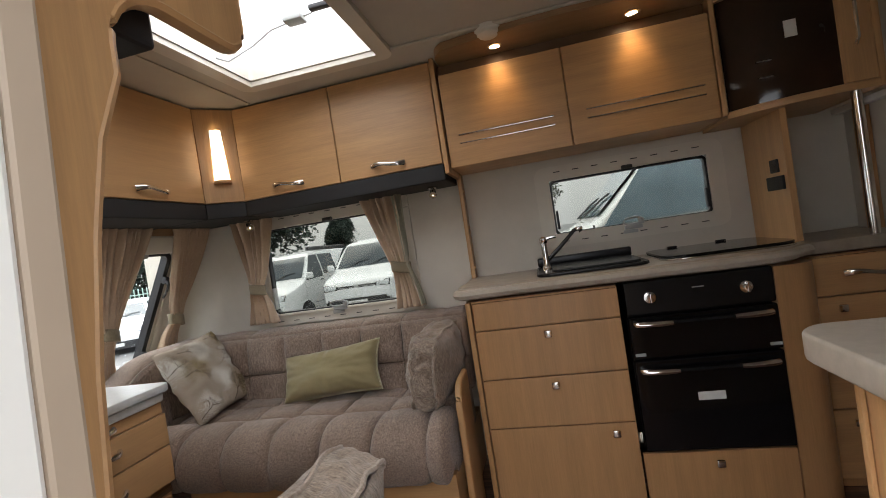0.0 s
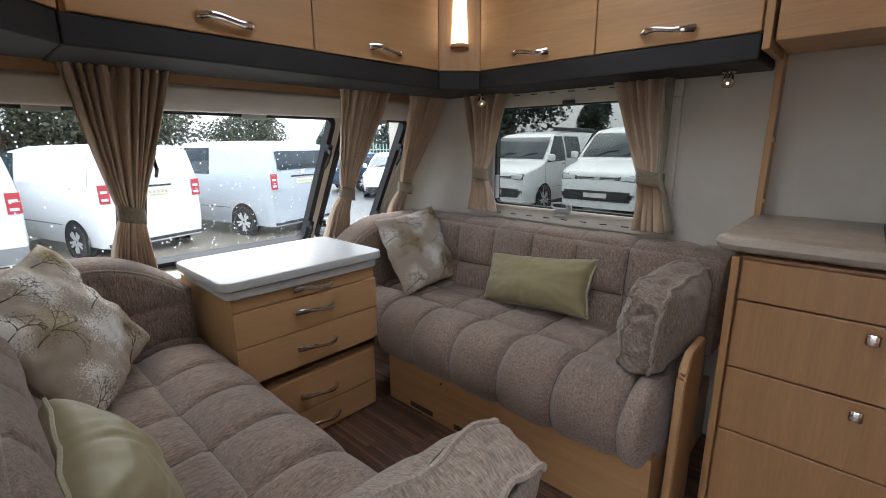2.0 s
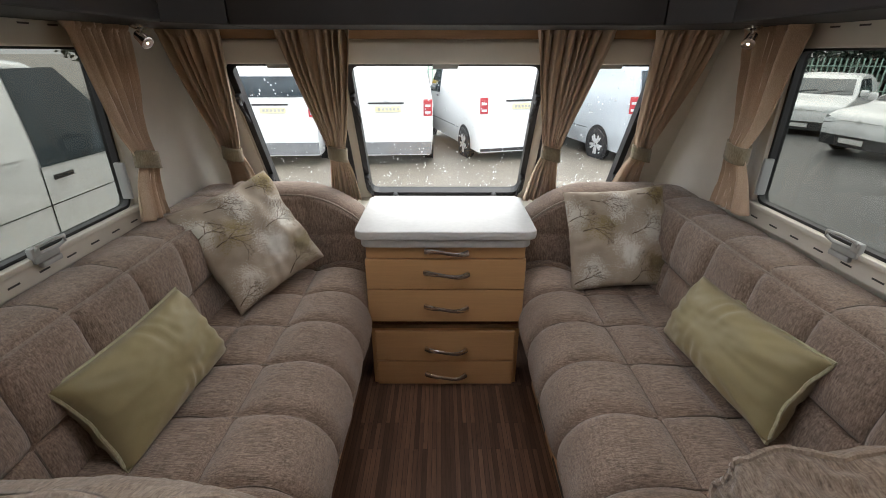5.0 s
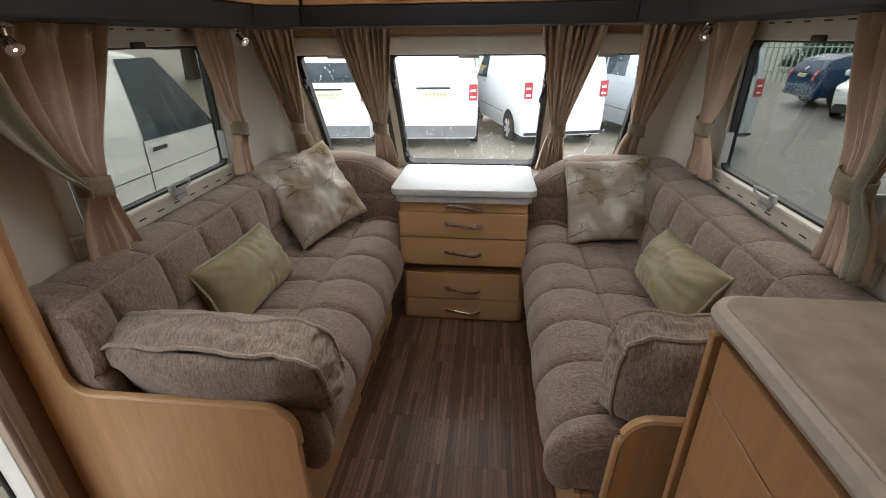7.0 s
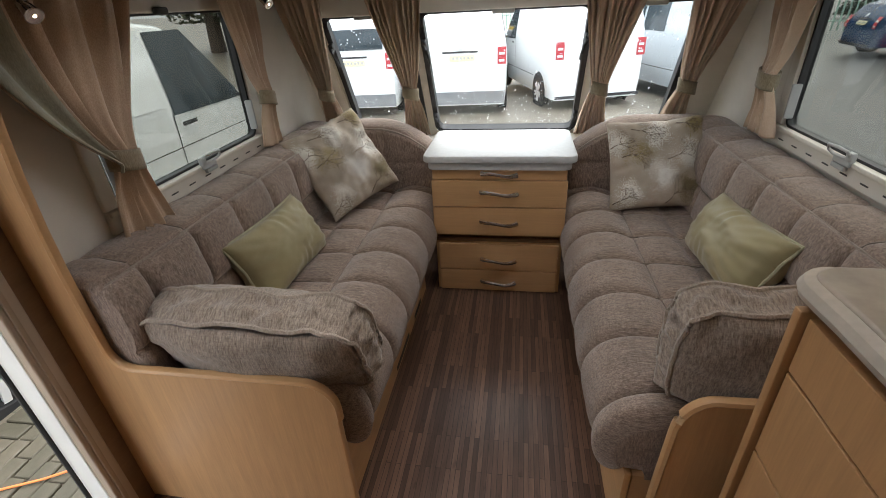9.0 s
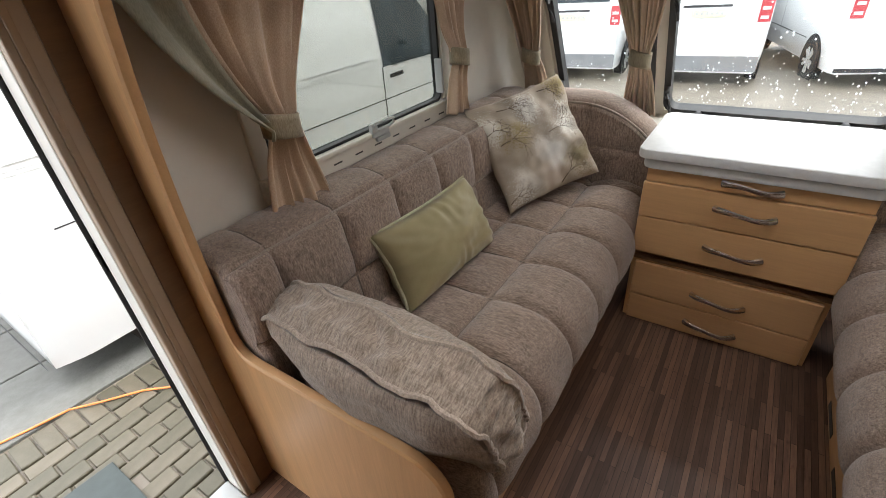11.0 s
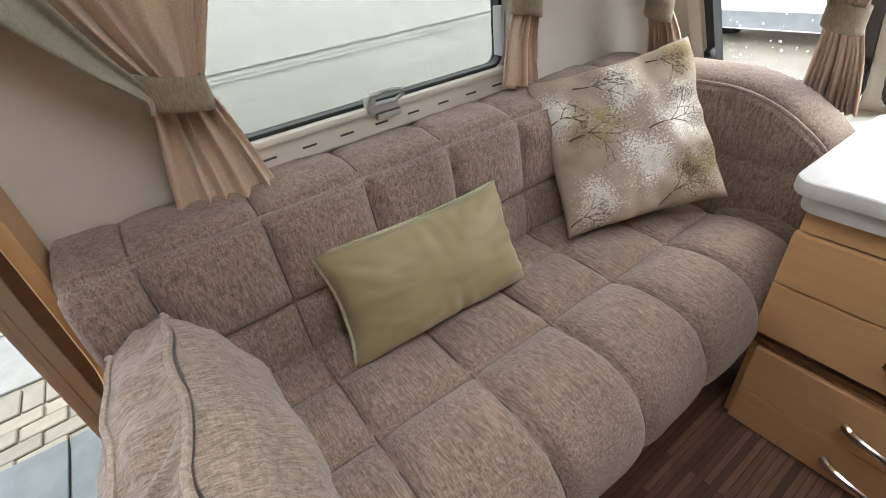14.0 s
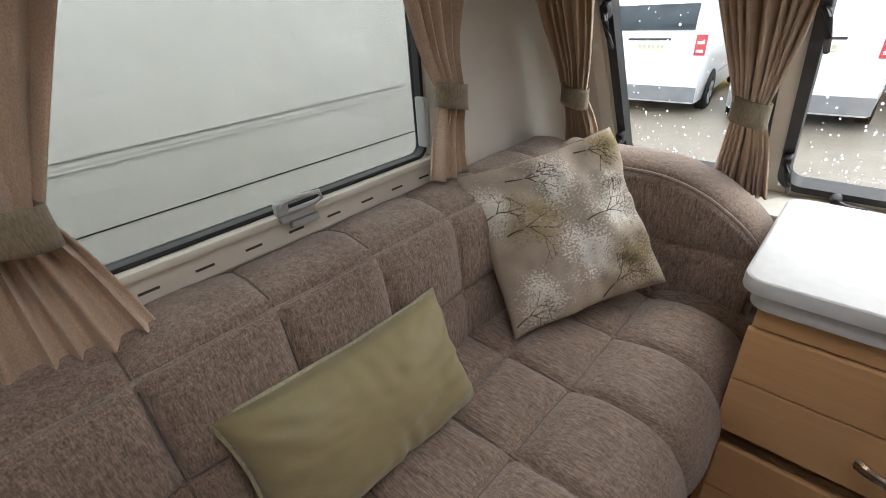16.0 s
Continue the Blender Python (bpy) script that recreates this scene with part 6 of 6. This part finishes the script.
    return th


# Grey bumper plastic; glare haze is put into its lighter colour.
BUMPER = plain("glare_hazed_bumper_plastic", (0.20, 0.205, 0.21), 0.5, vary=0.15)
vehicle("van", VAN, (-3.72, 1.10), 0, WHITE_PAINT, "white panel van parked close beside the caravan", skirt=True)
vehicle("van", VAN, (-3.65, 10.4), 4, WHITE_PAINT, "white van with a rear window, its back to the caravan", rear_window=True, side_windows=True, bumper=BUMPER)
vehicle("van", VAN, (-1.30, 10.3), 4, WHITE_PAINT, "white panel van with a grey bumper seen from behind", bumper=BUMPER)
vehicle("van", VAN, (0.97, 10.55), 16, WHITE_PAINT, "white panel van seen from behind, angled slightly away")
vehicle("van", VAN, (3.85, 10.1), 15, GREY_PAINT, "silver grey van with side windows, seen from behind", rear_window=True, side_windows=True)
vehicle("van", VAN, (10.9, 5.5), 92, WHITE_PAINT, "white camper van with a black roof awning facing the caravan", side_windows=True, awning=True)
vehicle("van", VAN, (11.0, 2.75), 90, WHITE_PAINT, "white camper van facing the caravan across the yard", side_windows=True)
vehicle("car", CAR, (10.6, 8.2), 98, WHITE_PAINT, "white family car beside the camper van")
vehicle("car", CAR, (11.4, 12.6), 130, WHITE_PAINT, "white sport utility car facing the caravan")
vehicle("car", CAR, (12.4, 15.0), -95, BLUE_PAINT, "blue hatchback turning away on the road")
vehicle("van", VAN, (3.62, -3.79), 0, WHITE_PAINT, "tall white van parked close to the kitchen window", scale=1.18, skirt=True, mirrors=False, glazing=SKYGLASS)
vehicle("van", VAN, (-5.6, 17.5), 70, YELLOW_PAINT, "yellow van far across the yard")

# fence
FENCE = plain("pale_green_fence", (0.33, 0.47, 0.40), 0.5, vary=0.1)


def palisade(p0, p1, n, label):
    mid = ((p0[0] + p1[0]) / 2, (p0[1] + p1[1]) / 2)
    zb = ground_z(*mid)
    th = thing("palisade_fence", (*mid, zb), label, "fence", "fences")
    bm = bmesh.new()
    box(bm, -0.035, 0.035, -0.01, 0.01, 0.05, 1.9, 0)
    me = finish(bm, "pale", FENCE)
    for i in range(n):
        t = i / (n - 1)
        ob = new("pale", me)
        ob.parent = th
        ob.matrix_parent_inverse = th.matrix_basis.inverted()
        ob.matrix_basis = Matrix.Translation((lerp(p0[0], p1[0], t), lerp(p0[1], p1[1], t), zb))
    for z in (0.45, 1.55):
        part("rail", tube([(*p0, zb + z), (*p1, zb + z)], 0.03, 6), FENCE, th)


palisade((-14, 25), (6, 25.5), 90, "pale green steel palisade fence behind the vans")
palisade((6.2, 25.5), (30, 18), 110, "pale green steel palisade fence across the road")

# trees
LEAF = plain("dark_conifer_leaf", (0.045, 0.066, 0.050), 0.7, vary=0.5, scale=1.5)
LEAF2 = plain("winter_scrub_leaf", (0.075, 0.085, 0.05), 0.8, vary=0.5, scale=1.5)
BARK = plain("bark", (0.08, 0.06, 0.045), 0.9, vary=0.3)


def tree(at, h, r, seed, leaf, n=1500, cone=True):
    rnd = random.Random(seed)
    z0 = ground_z(*at)
    th = thing("tree", (*at, z0), "dark evergreen tree beyond the fence" if cone else "bushy grey-green tree beyond the fence", "tree", "trees")
    tr = tube([(at[0], at[1], z0), (at[0] + 0.1, at[1], z0 + h * 0.5), (at[0], at[1], z0 + h * 0.95)], [r * 0.09, r * 0.06, 0.02], 8)
    for k in range(9):
        an, zz = rnd.uniform(0, 6.28), z0 + h * rnd.uniform(0.2, 0.8)
        tube([(at[0], at[1], zz), (at[0] + math.cos(an) * r * 0.5, at[1] + math.sin(an) * r * 0.5, zz + h * 0.05)], [0.06, 0.02], 5, bm=tr)
    part("trunk", tr, BARK, th)
    verts, faces = [], []
    lobes = [(rnd.uniform(0, 6.28), rnd.random(), rnd.uniform(0.6, 1.15)) for _ in range(26)]
    for i in range(n):
        an0, hf, rr = rnd.choice(lobes)
        if cone:
            f = min(0.99, max(0.06, hf + rnd.gauss(0, 0.06)))
            rad = r * (1 - f) ** 0.75 * rr * rnd.uniform(0.1, 1.0)
        else:
            f = min(0.98, max(0.2, 0.25 + 0.7 * hf + rnd.gauss(0, 0.07)))
            rad = r * math.sin(math.pi * (f - 0.1) ** 0.8) * rr * rnd.uniform(0.3, 1.0)
        an = an0 + rnd.gauss(0, 0.35)
        c = Vector((at[0] + rad * math.cos(an), at[1] + rad * math.sin(an), z0 + h * f))
        s = rnd.uniform(0.08, 0.18) * (h / 8) ** 0.7
        d1 = Vector((rnd.gauss(0, 1), rnd.gauss(0, 1), rnd.gauss(0, 0.6))).normalized() * s
        d2 = d1.cross(Vector((rnd.gauss(0, 1), rnd.gauss(0, 1), rnd.gauss(0, 1)))).normalized() * s * 0.6
        k = len(verts)
        verts += [c - d1, c + d2, c + d1, c - d2]
        faces.append((k, k + 1, k + 2, k + 3))
    me = bpy.data.meshes.new("crown")
    me.from_pydata(verts, [], faces)
    me.materials.append(leaf)
    ob = new("crown", me)
    ob.parent = th
    ob.matrix_parent_inverse = th.matrix_basis.inverted()


rnd = random.Random(5)
for i, (x, y, h, r, cn) in enumerate(((27, 27, 13, 6.5, True), (33, 22, 14, 7, True), (21, 31, 4.5, 2.5, True), (38, 16.5, 7.2, 2.6, True), (15, 33, 4.5, 3.2, False), (8, 34, 7, 4.5, False), (1, 33, 8, 5, False), (-6, 34, 10, 6, False), (-13, 32, 9, 5.5, False), (44, 8, 5, 2.5, True), (46, 1, 9, 5, False), (-21, 30, 10, 6, False))):
    tree((x, y), h, r, 20 + i, LEAF if cn else LEAF2, 24000 if cn else 15000, cn)

# ---- rain drops on the front panes ----
drop = bpy.data.materials.new("rain_drop")
drop.use_nodes = True
nt = drop.node_tree
nt.nodes.remove(nt.nodes["Principled BSDF"])
tl = nt.nodes.new("ShaderNodeBsdfTranslucent")
tl.inputs[0].default_value = (0.95, 0.97, 1, 1)
gl = nt.nodes.new("ShaderNodeBsdfGlossy")
gl.inputs["Roughness"].default_value = 0.1
mx = nt.nodes.new("ShaderNodeMixShader")
mx.inputs[0].default_value = 0.3
nt.links.new(tl.outputs[0], mx.inputs[1])
nt.links.new(gl.outputs[0], mx.inputs[2])
nt.links.new(mx.outputs[0], nt.nodes["Material Output"].inputs[0])
rnd = random.Random(11)
for i, (a, b_, c, d) in enumerate(FW):
    bm = bmesh.new()
    n = 420 if i == 0 else 200
    for k in range(n):
        x = rnd.uniform(a + 0.04, b_ - 0.04)
        s = c + 0.04 + (d - c - 0.07) * (rnd.random() ** 1.7 if rnd.random() < 0.75 else rnd.random())
        r = rnd.choice((0.0012, 0.0016, 0.002, 0.0026, 0.0034)) * rnd.uniform(0.8, 1.2)
        lathe([(r, 0), (r * 0.8, r * 0.45), (r * 0.3, r * 0.65)], FRONT_M @ Matrix.Translation((x, s, 0.0202)) @ Matrix.Diagonal((1, rnd.uniform(1, 1.9), 1, 1)), 6, bm)
    ob = part("raindrops", bm, drop, bpy.data.objects["window_%d" % (4 + i)], "scattered clear raindrops")
    ob["kind"] = "stuff"

# ---- ground by the entrance: pavers, slabs, mat and cable ----
def piece_mat(name, lo, hi, rough):
    m, nt, b = mat(name, rough)
    oi = nt.nodes.new("ShaderNodeObjectInfo")
    tone = ramp(nt, oi.outputs["Random"], (0.0, lo), (1.0, hi))
    v = coords(nt, (1, 1, 1))
    spot = ramp(nt, noise_of(nt, v, 9, 5, 0.7), (0.3, (0.36, 0.37, 0.33)), (0.7, (0.60, 0.60, 0.60)))
    nt.links.new(mixed(nt, 0.8, tone, spot, "OVERLAY"), b.inputs["Base Color"])
    bump(nt, b, noise_of(nt, v, 70, 4), 0.5, 0.003)
    return m


PAVER = piece_mat("mossy_paver", (0.062, 0.055, 0.036), (0.105, 0.088, 0.062), 0.6)
SLABMAT = piece_mat("concrete_slab", (0.088, 0.088, 0.08), (0.125, 0.124, 0.114), 0.7)
MATRUB = plain("dark_slate_mat", (0.022, 0.03, 0.028), 0.55, vary=0.4, scale=8, bumpy=0.2)


def pieces(name, parent, me, places):
    for x, y, rz in places:
        ob = new(name, me)
        ob.parent = parent
        ob.matrix_parent_inverse = parent.matrix_basis.inverted()
        z = ground_z(x, y) + 0.010
        ob.matrix_basis = pose(x, y, z + random.uniform(-0.002, 0.002), -1.6 + random.uniform(-0.3, 0.3), -1.26, rz)


pv = tagged(new("pavement"), "mossy block pavers laid beside the caravan", "pavement", kind="structure")
pv.matrix_basis = Matrix.Translation((-2.0, -1.0, ground_z(-2.0, -1.0)))
brick = finish(boxm(-0.096, 0.096, -0.046, 0.046, -0.03, 0.006, 0.005, 1), "brick", PAVER)
spots = [(-2.60, -2.35 + 0.1 * i, 0) for i in range(24)]
for r in range(11):
    for c in range(13):
        x, y = -2.445 + 0.1 * r, -2.4 + 0.2 * c + (0.1 if r % 2 else 0)
        if not (x > -2.14 and -2.16 < y < -1.42):
            spots.append((x, y, 90))
pieces("brick", pv, brick, spots)
sl = tagged(new("slab_path"), "pale concrete paving slabs with dark joints", "pavement", kind="structure")
sl.matrix_basis = Matrix.Translation((-3.6, -2.0, ground_z(-3.6, -2.0)))
slab_me = finish(boxm(-0.294, 0.294, -0.444, 0.444, -0.03, 0.006, 0.004, 1), "slab", SLABMAT)
pieces("slab", sl, slab_me, [(-3.02 - 0.6 * i, -2.26 + 0.9 * j + 0.06 * i, 0) for i in range(6) for j in range(-1, 2)])
dm_ = thing("door_mat", (-1.7, -1.78, ground_z(-1.7, -1.78)), "dark slate-grey rubber mat on the paving", "mat")
for y0, y1 in ((-2.12, -1.795), (-1.785, -1.44)):
    part("mat_half", box(bmesh.new(), -0.44, 0.44, y0 + 1.78, y1 + 1.78, 0.0, 0.02, 0.004, m=pose(-1.70, -1.78, ground_z(-1.7, -1.78) + 0.016, -1.6, -1.26, 0)), MATRUB, dm_)
path = [(-1.55, -0.55), (-1.85, -0.74), (-2.10, -0.90), (-2.30, -0.99), (-2.48, -1.14), (-2.60, -1.30), (-2.70, -1.42), (-2.74, -1.60), (-2.80, -1.80), (-2.95, -1.93), (-3.10, -1.86), (-3.30, -1.70), (-3.50, -1.56), (-3.70, -1.50), (-3.95, -1.56), (-4.2, -1.5)]
solo("extension_cable", tube([(x, y, ground_z(x, y) + 0.028) for x, y in path], 0.006, 8), plain("orange_cable", (0.70, 0.20, 0.045), 0.4), "orange electric cable lying across the paving", "cable")
